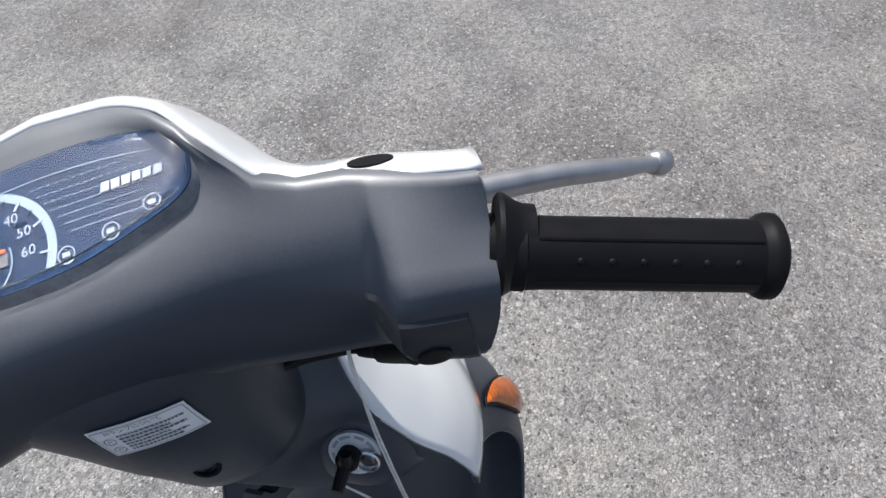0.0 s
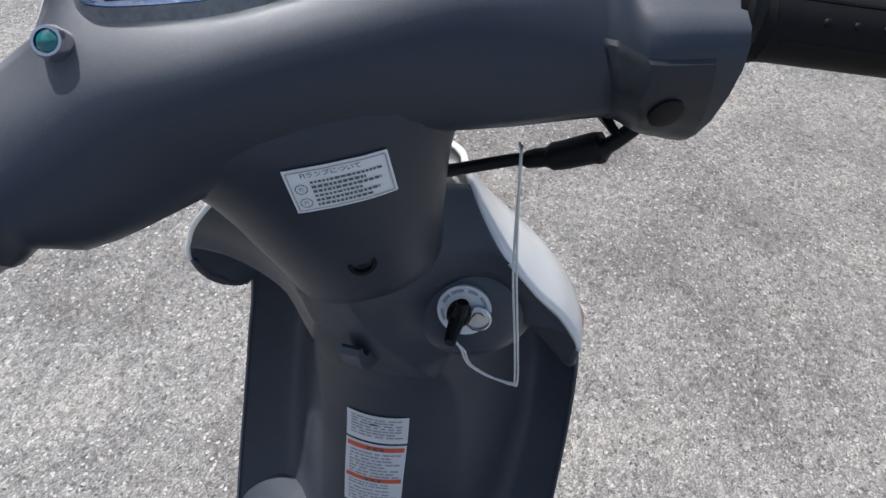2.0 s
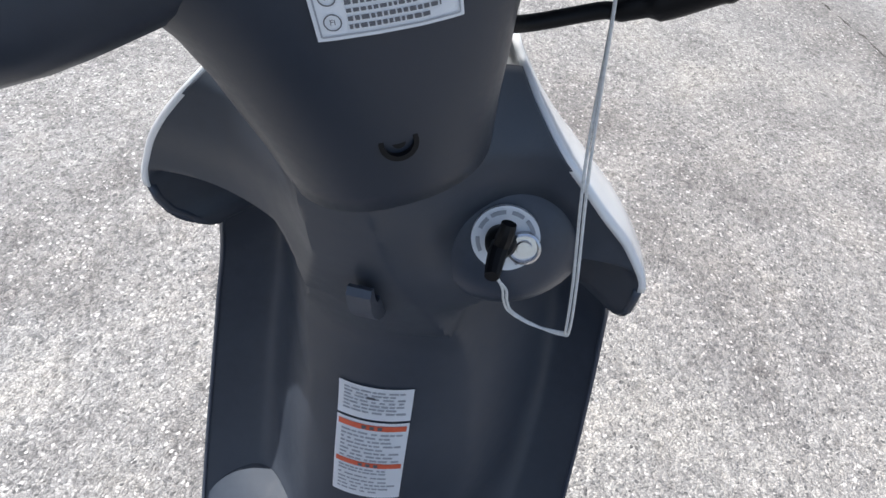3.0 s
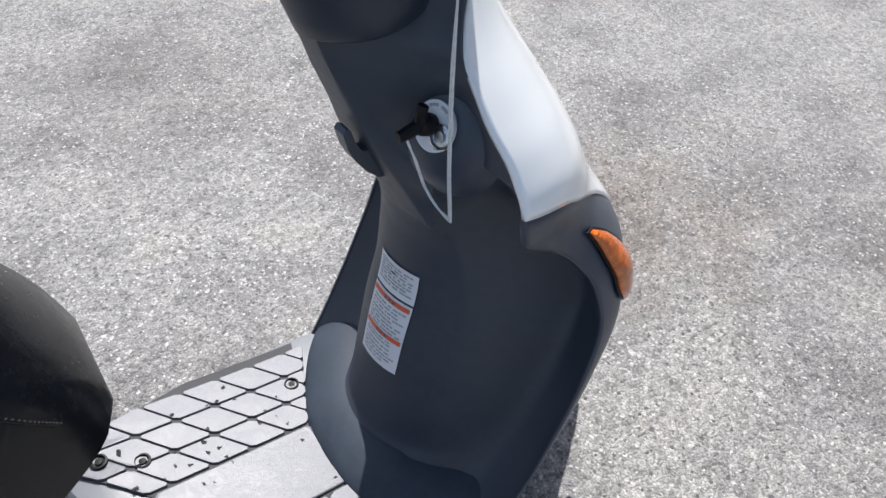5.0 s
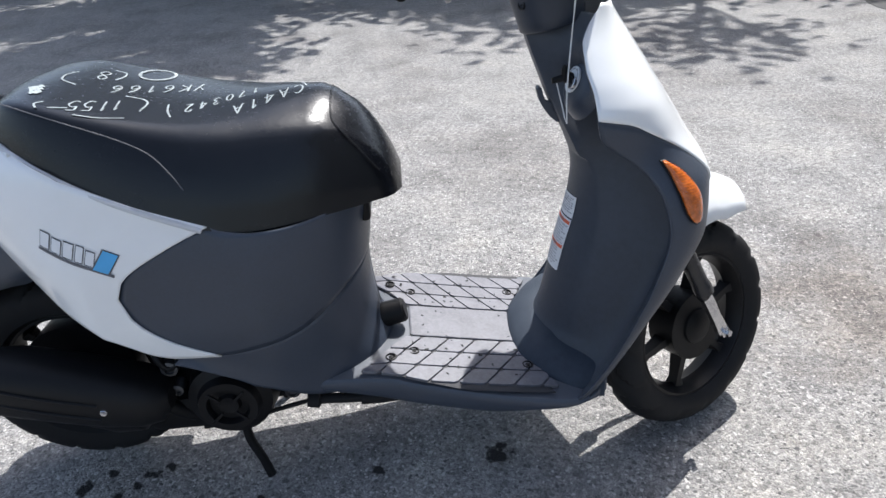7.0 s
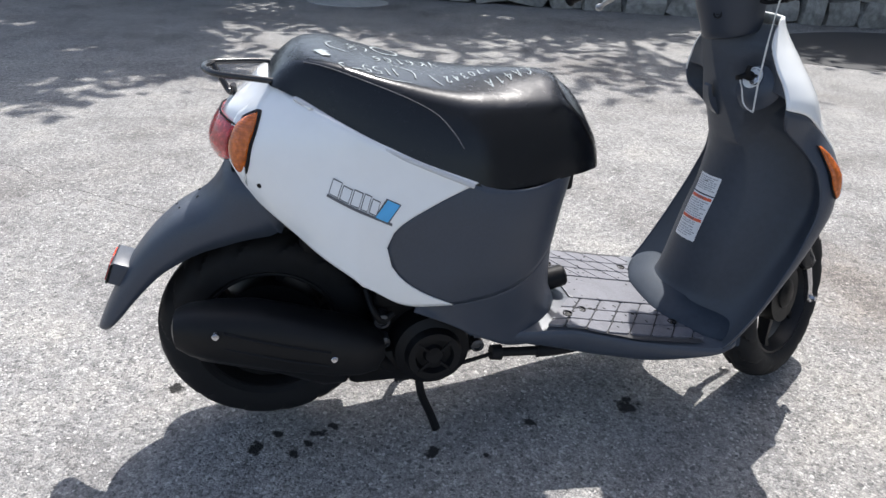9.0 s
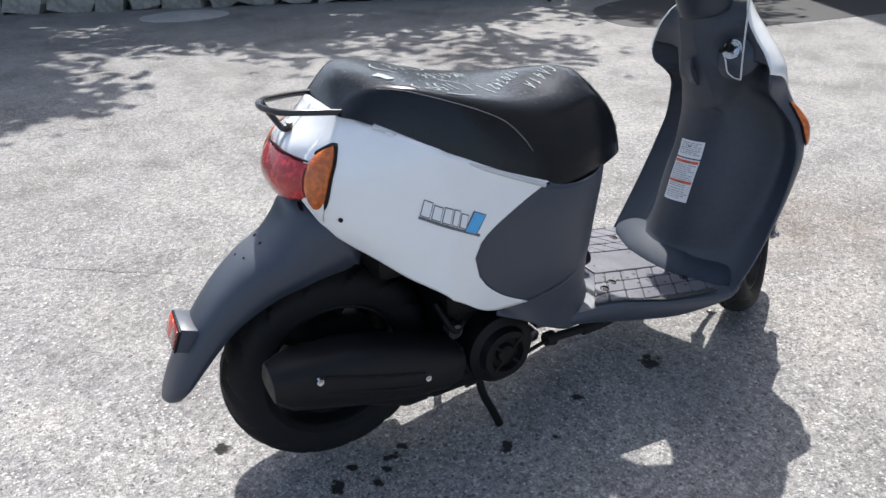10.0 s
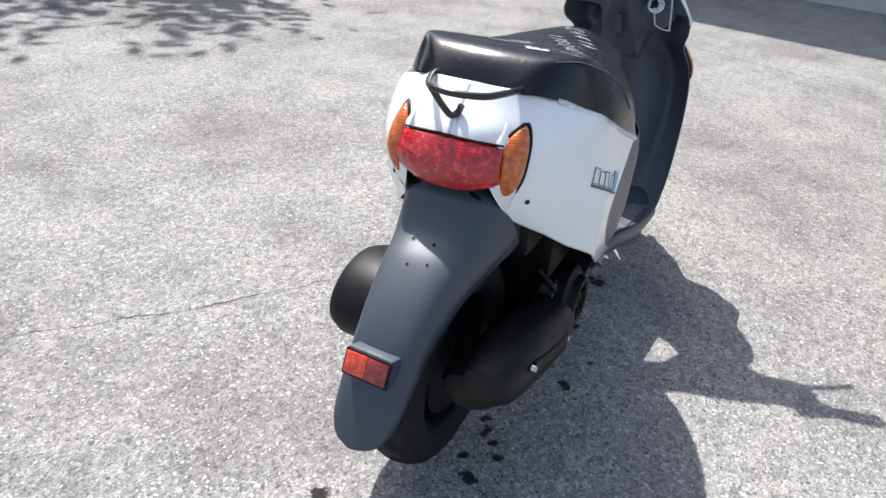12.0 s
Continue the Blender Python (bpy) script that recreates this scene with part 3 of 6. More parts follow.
# lamps at the tail
lamp = part("tail_lamp", patch(lambda u, v: hull(0.270 * abs(2 * u - 1), 0.566 + 0.014 * (2 * u - 1) ** 2 + v * (0.075 - 0.021 * (2 * u - 1) ** 2), 0.006 + 0.006 * math.sin(math.pi * v) ** 0.6, -1 if u > 0.5 else 1), 32, 14),
            RED, scooter, "red tail lamp lens", shell=0.003)
part("lamp_seal", tube([hull(0.268 * abs(q), 0.6415 - 0.007 * q * q, 0.0075, -1 if q > 0 else 1) for q in (k / 12 - 1 for k in range(25))], 0.0016, 8, 48), BLACK, lamp, "thin black seal above the lamp")
lens_inner = table((0.560, 0.285), (0.566, 0.273), (0.58, 0.268), (0.61, 0.267), (0.632, 0.267), (0.645, 0.288), (0.653, 0.322), (0.658, 0.350))
lens_outer = table((0.560, 0.293), (0.566, 0.322), (0.575, 0.344), (0.588, 0.366), (0.605, 0.380), (0.628, 0.386), (0.644, 0.380), (0.653, 0.370), (0.658, 0.356))


def lens_point(u, v, side, grow, out):
    z = 0.560 + 0.098 * v
    a, b = lens_inner(z), lens_outer(z)
    mid, half = (a + b) / 2, (b - a) / 2 + grow
    return hull(mid + (2 * u - 1) * half, z + grow * 0.25 * (2 * v - 1), out * max(0.0, math.sin(math.pi * v)) ** 0.5 * max(0.0, math.sin(math.pi * u)) ** 0.5 + 0.0045, side)


for side in (-1, 1):
    part("lens_gasket", face_out(patch(lambda u, v: lens_point(u, v, side, 0.012, 0.002), 16, 20), (0.2, 0, 0.6)), BLACK, lamp, "black rubber gasket", shell=0.003)
    part("indicator_lens", face_out(patch(lambda u, v: lens_point(u, v, side, 0.0, 0.0125), 18, 22), (0.2, 0, 0.6)), AMBER, lamp, "amber rear indicator lens", shell=0.003)

for side in (-1, 1):
    p = hull(0.385, 0.548, 0.003, side)
    b = lathe([(0.004, -0.001), (0.0038, 0.0012), (0.0005, 0.0016)], 14)
    b.transform(axes(p, (0, 0, 1), (-0.6, side * 0.8, -0.1)))
    part("cowl_screw", b, BLACK, rear_cowl)

# rear mudguard
guard_rows = [(0.10, 0.545, 0.085, 0.035, 0, 1), (0.05, 0.555, 0.088, 0.075, -0.2, 1), (0.0, 0.562, 0.092, 0.115, -0.5, 1), (-0.030, 0.550, 0.090, 0.118, -0.72, 0.9), (-0.046, 0.526, 0.084, 0.095, -0.68, 1), (-0.068, 0.502, 0.076, 0.077, -0.58, 1), (-0.108, 0.480, 0.068, 0.070, -0.62, 1),
              (-0.148, 0.447, 0.062, 0.060, -0.8, 1), (-0.184, 0.407, 0.057, 0.049, -0.9, 0.8), (-0.225, 0.345, 0.053, 0.036, -0.95, 0.6), (-0.250, 0.300, 0.049, 0.027, -1, 0.45), (-0.262, 0.275, 0.040, 0.018, -1, 0.4), (-0.267, 0.264, 0.028, 0.010, -1, 0.4), (-0.270, 0.258, 0.008, 0.004, -1, 0.4)]
guard_at = [table(*[(k, row[c]) for k, row in enumerate(guard_rows)]) for c in range(6)]
guard = []
for step in range(79):
    x, z, w, d, nx, nz = [f(step / 6) for f in guard_at]
    n = Vector((nx, 0, nz)).normalized()
    ring = []
    for k in range(29):
        a = math.pi * (k / 28 - 0.5)
        y = math.copysign(abs(math.sin(a)) ** 0.75, a) * w
        ring.append(Vector((x, y - 0.010, z)) - n * d * (1 - math.cos(a) ** 0.6 if abs(a) < 1.55 else 1))
    guard.append(ring)
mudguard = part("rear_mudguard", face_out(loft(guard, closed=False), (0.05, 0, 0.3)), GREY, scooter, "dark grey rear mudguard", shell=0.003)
spot = axes((-0.219, -0.010, 0.370), (0, -1, 0), (-1, 0, 0.42))
reflector = part("reflector", block((0.070, 0.042, 0.03), (0, 0, -0.004), 0.004, turn=None), GREY, mudguard, "rear reflector housing")
reflector.data.transform(spot)
frame_bm = block((0.072, 0.038, 0.004), (0, -0.001, 0.0105), 0.001)
frame_bm.transform(spot)
part("reflector_frame", frame_bm, BLACK, reflector)
for x, mat, name in ((-0.017, REFLEX_ORANGE, "orange_reflector_half"), (0.017, REFLEX_RED, "red_reflector_half")):
    b = block((0.0325, 0.031, 0.006), (x * 0.97, -0.001, 0.012), 0.001)
    b.transform(spot)
    part(name, b, mat, reflector)


def on_mesh(bm_object, start, way):
    """Where a line meets a part, and the face's outward normal."""
    tree_of = BVHTree.FromPolygons([v.co for v in bm_object.data.vertices], [p.vertices[:] for p in bm_object.data.polygons])
    spot_at, normal, _, _ = tree_of.ray_cast(Vector(start), Vector(way).normalized())
    if normal is not None and normal.dot(Vector(way)) > 0:
        normal = -normal
    return spot_at, normal


for y, x, rx, ry in ((-0.050, -0.012, 0.0035, 0.011), (0.048, -0.012, 0.0035, 0.011), (0.012, -0.115, 0.003, 0.003), (-0.022, -0.115, 0.003, 0.003), (-0.028, -0.155, 0.002, 0.002), (0.0, -0.165, 0.002, 0.002)):
    at, n = on_mesh(mudguard, (x - 0.3, y, 1.0), (0.3, 0, -0.45))
    if at:
        part("fender_slot", plate([(rx * math.cos(a), ry * math.sin(a)) for a in (2 * math.pi * k / 16 for k in range(16))], 0.0012, axes(at - n * 0.0003, (1, 0, 0), n)), BLACK, mudguard)

# seat
seat_top = table((0.048, 0.699), (0.054, 0.707), (0.064, 0.719), (0.075, 0.729), (0.086, 0.735), (0.105, 0.739), (0.14, 0.737), (0.20, 0.723), (0.25, 0.711), (0.30, 0.701), (0.35, 0.696), (0.40, 0.696), (0.45, 0.699), (0.505, 0.699), (0.54, 0.685), (0.57, 0.657), (0.595, 0.618), (0.61, 0.585), (0.618, 0.56))
seat_low = table((0.048, 0.693), (0.06, 0.692), (0.08, 0.686), (0.125, 0.666), (0.193, 0.631), (0.266, 0.599), (0.346, 0.565), (0.42, 0.551), (0.507, 0.551), (0.58, 0.549), (0.605, 0.545), (0.618, 0.543))
seat_half = table((0.048, 0.070), (0.050, 0.081), (0.055, 0.090), (0.064, 0.100), (0.08, 0.113), (0.118, 0.140), (0.16, 0.160), (0.25, 0.180), (0.35, 0.187), (0.42, 0.174), (0.48, 0.154), (0.53, 0.130), (0.58, 0.100), (0.605, 0.075), (0.618, 0.045))
seat_flat = table((0.048, 0.52), (0.065, 0.56), (0.085, 0.66), (0.11, 0.77), (0.14, 0.79), (0.2, 0.76), (0.3, 0.66), (0.45, 0.56), (0.618, 0.6))
seat_crown = table((0.048, 0.15), (0.07, 0.15), (0.09, 0.09), (0.12, 0.05), (0.3, 0.06), (0.4, 0.09), (0.5, 0.15), (0.57, 0.2), (0.618, 0.2))
seat_crisp = table((0.048, 0.0), (0.07, 0.0), (0.085, 0.2), (0.11, 0.8), (0.13, 1.0), (0.18, 1.0), (0.40, 0.0), (0.618, 0.0))


def seat_shoulder(x, q):
    """Side of the seat, q from the shoulder (0) to the lower edge (1): share of the way out, share of the way down."""
    c, at = seat_crisp(x), [0, 0.1, 0.2, 0.45, 0.7, 1]
    out = float(np.interp(q, at, [0, 0.22, 0.40, 0.68, 0.86, 1])) * (1 - c) + float(np.interp(q, at, [0, 0.24, 0.36, 0.60, 0.80, 1])) * c
    down = float(np.interp(q, at, [0, 0.05, 0.13, 0.40, 0.68, 1])) * (1 - c) + float(np.interp(q, at, [0, 0.05, 0.16, 0.42, 0.69, 1])) * c
    return out, down


def seat_ring(x):
    t, l, w, cr, k2 = seat_top(x), seat_low(x), seat_half(x), seat_crown(x), seat_flat(x)
    h = t - l
    ring = []
    for k in range(41):
        a = -1 + k / 20
        if abs(a) <= 0.5:
            q = a / 0.5
            ring.append((x, q * w * k2, t - cr * h * q * q))
        else:
            out, down = seat_shoulder(x, (abs(a) - 0.5) / 0.5)
            ring.append((x, math.copysign(w * (k2 + (1 - k2) * out), a), t - cr * h - (1 - cr) * h * down))
    for k in range(1, 8):
        ring.append((x, w * (1 - k / 4) * 0.97, l - 0.004))
    return ring


seat_x = [0.048, 0.0487, 0.050, 0.0525, 0.056, 0.061, 0.067, 0.074, 0.082, 0.09] + [0.09 + 0.02 * k for k in range(1, 23)] + [0.56, 0.575, 0.588, 0.598, 0.606, 0.612, 0.616, 0.618]
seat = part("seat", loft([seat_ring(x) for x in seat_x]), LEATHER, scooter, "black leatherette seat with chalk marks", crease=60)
for side in (-1, 1):
    part("seat_trim", tube([(x, side * (seat_half(x) + 0.0015), seat_low(x) - 0.001) for x in (0.085, 0.092, 0.1, 0.16, 0.22, 0.28, 0.345)], 0.0042, 8, 60), SILVER_PRINT, seat, "thin grey edge strip")



def seat_side(x, q, side):
    """A point of the seat's side: q from 0 at the shoulder to 1 at the lower edge."""
    t, l, w, cr, k2 = seat_top(x), seat_low(x), seat_half(x), seat_crown(x), seat_flat(x)
    out, down = seat_shoulder(x, q)
    yy, zz = w * (k2 + (1 - k2) * out), t - cr * (t - l) - (1 - cr) * (t - l) * down
    return Vector((x, side * (yy + 0.0003), zz + 0.0003))


for side in (-1, 1):
    part("seat_seam", tube([seat_side(x, q, side) for x, q in ((0.100, 0.1), (0.12, 0.11), (0.145, 0.13), (0.20, 0.16), (0.25, 0.22), (0.29, 0.32), (0.315, 0.48), (0.33, 0.62))], 0.0008, 6, 50), PRINT, seat, "stitched seam")
nose_seam = [seat_side(x, q, -1) for x, q in ((0.585, 0.46), (0.572, 0.36), (0.553, 0.22), (0.536, 0.10), (0.527, 0.0))]
top_y = seat_half(0.524) * seat_flat(0.524)
nose_top = [Vector((0.524, y, seat_top(0.524) - seat_crown(0.524) * (seat_top(0.524) - seat_low(0.524)) * (y / top_y) ** 2 + 0.0004)) for y in (-0.06, -0.03, 0, 0.03, 0.06)]
part("seat_seam", tube(nose_seam + nose_top + [Vector((q.x, -q.y, q.z)) for q in nose_seam[::-1]], 0.0007, 6, 90), LEATHER, seat, "stitched nose seam")
for p in smooth_curve(nose_seam + nose_top[:3], 60):
    part("stitch", block((0.0012, 0.0012, 0.0006), p + Vector((0.0022, 0, 0.0010))), RUBBER, seat, flat=True)

part("seat_latch", block((0.020, 0.030, 0.040), (0.556, -0.060, 0.520), 0.008, 3), BLACK, scooter, "black seat latch below the seat's front")

# ---- floor ----
deck_z = table((0.40, 0.262), (0.575, 0.260), (0.614, 0.252), (0.81, 0.217), (0.95, 0.2))
pan_half = table((0.38, 0.150), (0.53, 0.160), (0.634, 0.176), (0.765, 0.192), (0.866, 0.197), (0.91, 0.186), (0.935, 0.165))
pan_low = table((0.38, 0.25), (0.45, 0.222), (0.53, 0.205), (0.634, 0.185), (0.765, 0.169), (0.866, 0.172), (0.91, 0.192), (0.935, 0.215))


def pan_ring(x):
    w, l, t = pan_half(x), pan_low(x), deck_z(x) - 0.003
    c = chaikin([(x, w - 0.01, t), (x, w, t - 0.012), (x, w - 0.004, l + 0.012), (x, w - 0.03, l), (x, -w + 0.03, l), (x, -w + 0.004, l + 0.012), (x, -w, t - 0.012), (x, -w + 0.01, t)], 2)
    return c


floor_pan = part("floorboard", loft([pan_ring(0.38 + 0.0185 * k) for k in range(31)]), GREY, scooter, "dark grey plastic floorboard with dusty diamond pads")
for x, y in ((0.575, 0.114), (0.614, 0.0925), (0.809, 0.114), (0.575, -0.114), (0.614, -0.0925), (0.809, -0.114)):
    b = lathe([(0.0095, -0.004), (0.0095, 0.0035), (0.0075, 0.004), (0.0068, 0.0012), (0.0045, 0.001), (0.004, 0.003), (0.0005, 0.0034)], 20)
    b.transform(Matrix.Translation((x, y, deck_z(x))))
    part("floor_screw", b, BLACK, floor_pan)


def deck_top(u, v):
    """The dusty tread area between the side edges."""
    y = (2 * u - 1) * 0.182
    a = abs(y)
    x0 = max(0.612 - 0.85 * max(0.0, a - 0.04), 0.53 + (a - 0.146) / 0.22)
    x1 = 0.800 + 0.33 * max(0.0, a - 0.05)
    x = x0 + (x1 - x0) * v
    return Vector((x, y, deck_z(x) - 0.0012))


part("tread_area", face_out(patch(deck_top, 48, 16), (0.7, 0, 0)), GROOVE, floor_pan, "dirt-filled grooves between the pads")
for side in (-1, 1):
    for k in range(34):
        rng = random.Random(k * 7 + side + 3)
        x, y, r, turn = rng.uniform(0.58, 0.80), side * rng.uniform(0.0, 0.15), rng.uniform(0.0012, 0.0040) * rng.choice((1, 1, 0.6, 1.3)), rng.uniform(0, 6.3)
        spots = []
        for j in range(11):
            a = 2 * math.pi * j / 11
            q = r * (1 + 0.5 * rng.uniform(-1, 1))
            spots.append((x + q * math.cos(a) * math.cos(turn) - 0.55 * q * math.sin(a) * math.sin(turn), y + q * math.cos(a) * math.sin(turn) + 0.55 * q * math.sin(a) * math.cos(turn)))
        part("worn_spot", plate(spots, 0.0003, Matrix.Translation((0, 0, deck_z(x) + 0.0021))), RUBBER, floor_pan, flat=True)


def pad(corners):
    """One raised pad with a chamfered rim."""
    rounded = []
    for a, p, b in zip(corners[-1:] + corners[:-1], corners, corners[1:] + corners[:1]):
        rounded += [p + (e - p) * min(0.004 / max((e - p).length, 1e-5), 0.35) for e in (a, b)]
    corners = rounded
    c = sum((Vector(p) for p in corners), Vector()) / len(corners)
    bm = bmesh.new()
    rings = []
    for k, h in ((0.982, -0.003), (0.982, 0.0012), (0.952, 0.0020)):
        ring = []
        for p in corners:
            q = c + (Vector(p) - c) * k
            ring.append(bm.verts.new((q.x, q.y, deck_z(q.x) + h)))
        rings.append(ring)
    n = len(corners)
    for a, b in zip(rings, rings[1:]):
        for k in range(n):
            bm.faces.new((a[k], a[(k + 1) % n], b[(k + 1) % n], b[k]))
    bm.faces.new(rings[-1])
    bmesh.ops.recalc_face_normals(bm, faces=bm.faces)
    return bm


def clip(poly, keep):
    """Sutherland-Hodgman: keeps the part of poly where keep(p) >= 0 (a linear function)."""
    out = []
    for a, b in zip(poly, poly[1:] + poly[:1]):
        fa, fb = keep(a), keep(b)
        if fa >= 0:
            out.append(a)
        if fa * fb < 0:
            t = fa / (fa - fb)
            out.append(a + (b - a) * t)
    return out


for side in (-1, 1):
    for row in range(3):
        y0, y1 = 0.050 + 0.040 * row, 0.050 + 0.040 * (row + 1) - 0.002
        for col in range(-3, 10):
            x0 = 0.585 + 0.047 * col - 0.03 * row
            lean = -0.03
            quad = [Vector((x0, y0, 0)), Vector((x0 + 0.045, y0, 0)), Vector((x0 + 0.045 + lean, y1, 0)), Vector((x0 + lean, y1, 0))]
            quad = clip(quad, lambda p: p.x - (0.612 - 0.85 * (p.y - 0.04)))
            quad = clip(quad, lambda p: 0.80 + 0.45 * (p.y - 0.05) - p.x) if len(quad) > 2 else []
            quad = clip(quad, lambda p: (0.146 + 0.22 * (p.x - 0.53)) - p.y) if len(quad) > 2 else []
            if len(quad) > 2 and (max(p.x for p in quad) - min(p.x for p in quad)) > 0.012:
                pts = [Vector((p.x, side * p.y, 0)) for p in quad]
                part("floor_pad", pad(pts if side > 0 else pts[::-1]), DECK, floor_pan, flat=True)
part("floor_pad", pad([Vector(p) for p in ((0.608, -0.047, 0), (0.80, -0.047, 0), (0.80, 0.047, 0), (0.608, 0.047, 0))]), DECK, floor_pan, flat=True)
knob = lathe([(0.0005, 0.03), (0.018, 0.03), (0.022, 0.026), (0.023, 0.0), (0.023, -0.02)], 24)
knob.transform(axes((0.575, -0.015, 0.283), (0, 1, 0), (1, 0, 0.25)))
part("fuel_cap", knob, BLACK, scooter, "round black cap on the front wall")

# ---- leg shield ----
spine_x = table((0.18, 0.815), (0.235, 0.835), (0.26, 0.848), (0.34, 0.866), (0.40, 0.878), (0.48, 0.896), (0.53, 0.9), (0.56, 0.896), (0.59, 0.885), (0.62, 0.872), (0.65, 0.858), (0.69, 0.842), (0.72, 0.830), (0.75, 0.819), (0.79, 0.806))
edge_x = table((0.18, 0.86), (0.21, 0.888), (0.28, 0.930), (0.35, 0.962), (0.42, 0.988), (0.49, 1.003), (0.55, 0.988), (0.58, 0.968), (0.605, 0.938), (0.625, 0.908), (0.64, 0.895), (0.67, 0.889), (0.70, 0.886), (0.733, 0.879), (0.755, 0.879), (0.775, 0.889), (0.80, 0.912))
edge_right = table((0.18, 0.182), (0.21, 0.192), (0.28, 0.195), (0.35, 0.193), (0.42, 0.189), (0.49, 0.182), (0.55, 0.171), (0.58, 0.158), (0.60, 0.153), (0.62, 0.156), (0.645, 0.162), (0.67, 0.161), (0.70, 0.146), (0.733, 0.120), (0.78, 0.077), (0.80, 0.06))
edge_left = table((0.18, 0.182), (0.21, 0.192), (0.28, 0.195), (0.35, 0.193), (0.42, 0.189), (0.49, 0.180), (0.55, 0.164), (0.58, 0.148), (0.60, 0.134), (0.622, 0.122), (0.632, 0.128), (0.642, 0.140), (0.655, 0.146), (0.67, 0.147), (0.70, 0.137), (0.733, 0.117), (0.78, 0.077), (0.80, 0.06))
flat_y = table((0.18, 0.08), (0.24, 0.075), (0.38, 0.085), (0.48, 0.078), (0.54, 0.066), (0.58, 0.054), (0.62, 0.042), (0.66, 0.030), (0.70, 0.020), (0.8, 0.015))


def edge_y(z, side=-1):
    return edge_left(z) if side > 0 else edge_right(z)


def shield_in(u, v):
    z = 0.18 + 0.61 * v
    y = (2 * u - 1)
    w, c = edge_y(z, y), flat_y(z) * (1 if y < 0 else 1 - 0.28 * min(1.0, max(0.0, (0.56 - z) / 0.1)))
    t = max(0.0, abs(y) * w - c) / max(w - c, 1e-4)
    steep = min(1.0, t / 0.62)
    low = 0.94 * steep * steep * (3 - 2 * steep) + 0.06 * t
    # the flange round the column ends in a lip, with a hollow below it on either side
    lip = 0.683 - 0.055 * max(0.0, 1 - t / 0.25) ** 1.6 if y > 0 else 0.684 - 0.11 * max(0.0, 1 - t / 0.7) ** 1.5
    k = min(1.0, max(0.0, (z - lip + 0.008) / 0.012))
    k = k * k * (3 - 2 * k)
    deep = (0.046 if y > 0 else 0.034) * math.exp(-max(0.0, lip - z) / 0.09) * math.sin(math.pi * min(1.0, t) ** 0.8) * (1 - k)
    soft = low * (1 - k) + (1 - (1 - t) ** 2.3) * k
    round_off = 5.0 * min(abs(y) * w, c) ** 2 * (1 - 0.7 * k)
    dish = 0.017 * math.exp(-(((y * w + 0.079) / 0.034) ** 2 + ((z - 0.702) / 0.034) ** 2) ** 2)
    return Vector((dish + spine_x(z) + round_off + (edge_x(z) - spine_x(z) - round_off) * soft + 0.022 * math.sin(math.pi * t) * (1 - k) + deep, y * w, z))


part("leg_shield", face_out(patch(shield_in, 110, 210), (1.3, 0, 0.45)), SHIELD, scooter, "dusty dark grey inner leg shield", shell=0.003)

front_x = table((0.18, 0.93), (0.3, 1.0), (0.42, 1.08), (0.48, 1.105), (0.538, 1.105), (0.617, 1.06), (0.709, 0.997), (0.752, 0.968), (0.80, 0.935), (0.83, 0.92))


def shield_out(a, z, out=0.0, side=-1):
    """a: 0 at the shield's edge, 90 degrees at the front middle."""
    a = radians(a)
    x = edge_x(z) + (front_x(z) - edge_x(z) + out) * math.sin(a) ** 0.95
    y = (edge_y(z, side) + out) * math.cos(a) ** 0.9 if a < 1.5707 else 0
    return Vector((x, side * y, z))


white_z = table((0, 0.668), (18, 0.656), (35, 0.622), (50, 0.575), (65, 0.53), (90, 0.49))
for side in (-1, 1):
    part("front_cowl", face_out(patch(lambda u, v: shield_out(90 * u, white_z(90 * u) + v * (0.802 - white_z(90 * u)), 0.003, side), 36, 24), (0.95, 0, 0.6)), WHITE, scooter, "glossy white front cowl", shell=0.004)
lens_rear = table((0, 22), (0.08, 17), (0.3, 12.5), (0.55, 11.5), (0.8, 14), (1, 17.5))
lens_fore = table((0, 24), (0.06, 27), (0.18, 28.5), (0.35, 29), (0.6, 27.5), (0.85, 24), (1, 20))
reach = table((0.18, 14), (0.25, 16), (0.35, 22), (0.42, 32), (0.47, 48), (0.53, 68), (0.58, 72), (0.67, 60))


def front_lens(u, v, side, grow, lift, swell):
    """Teardrop lens on the front cowl: a straight rear edge and a rounded front one."""
    a, b = lens_rear(v) - grow, lens_fore(v) + grow
    return shield_out(a + (b - a) * u, 0.504 + 0.095 * v + 0.0012 * grow * (2 * v - 1), lift + swell * max(0.0, math.sin(math.pi * u)) ** 0.6 * max(0.0, math.sin(math.pi * v)) ** 0.5, side)


def grey_band(u, v, side):
    z = 0.18 + v * 0.4
    for _ in range(4):
        z = 0.18 + v * (white_z(u * reach(z)) - 0.18)
    return shield_out(u * reach(z), z, 0.001, side)


for side in (-1, 1):
    part("side_cowl", face_out(patch(lambda u, v: grey_band(u, v, side), 28, 40), (0.9, 0, 0.5)), GREY, scooter, "dark grey front side cowl", shell=0.004)
    for name, grow, lift, swell, paint, words in (("front_indicator", 0.0, 0.0055, 0.0075, AMBER, "amber front indicator lens"), ("indicator_gasket", 0.9, 0.0045, 0.001, BLACK, "black rubber gasket")):
        made = part(name, face_out(patch(lambda u, v: front_lens(u, v, side, grow, lift, swell), 14, 20), (0.9, 0, 0.5)), paint, scooter if name == "front_indicator" else made, words, shell=0.002)

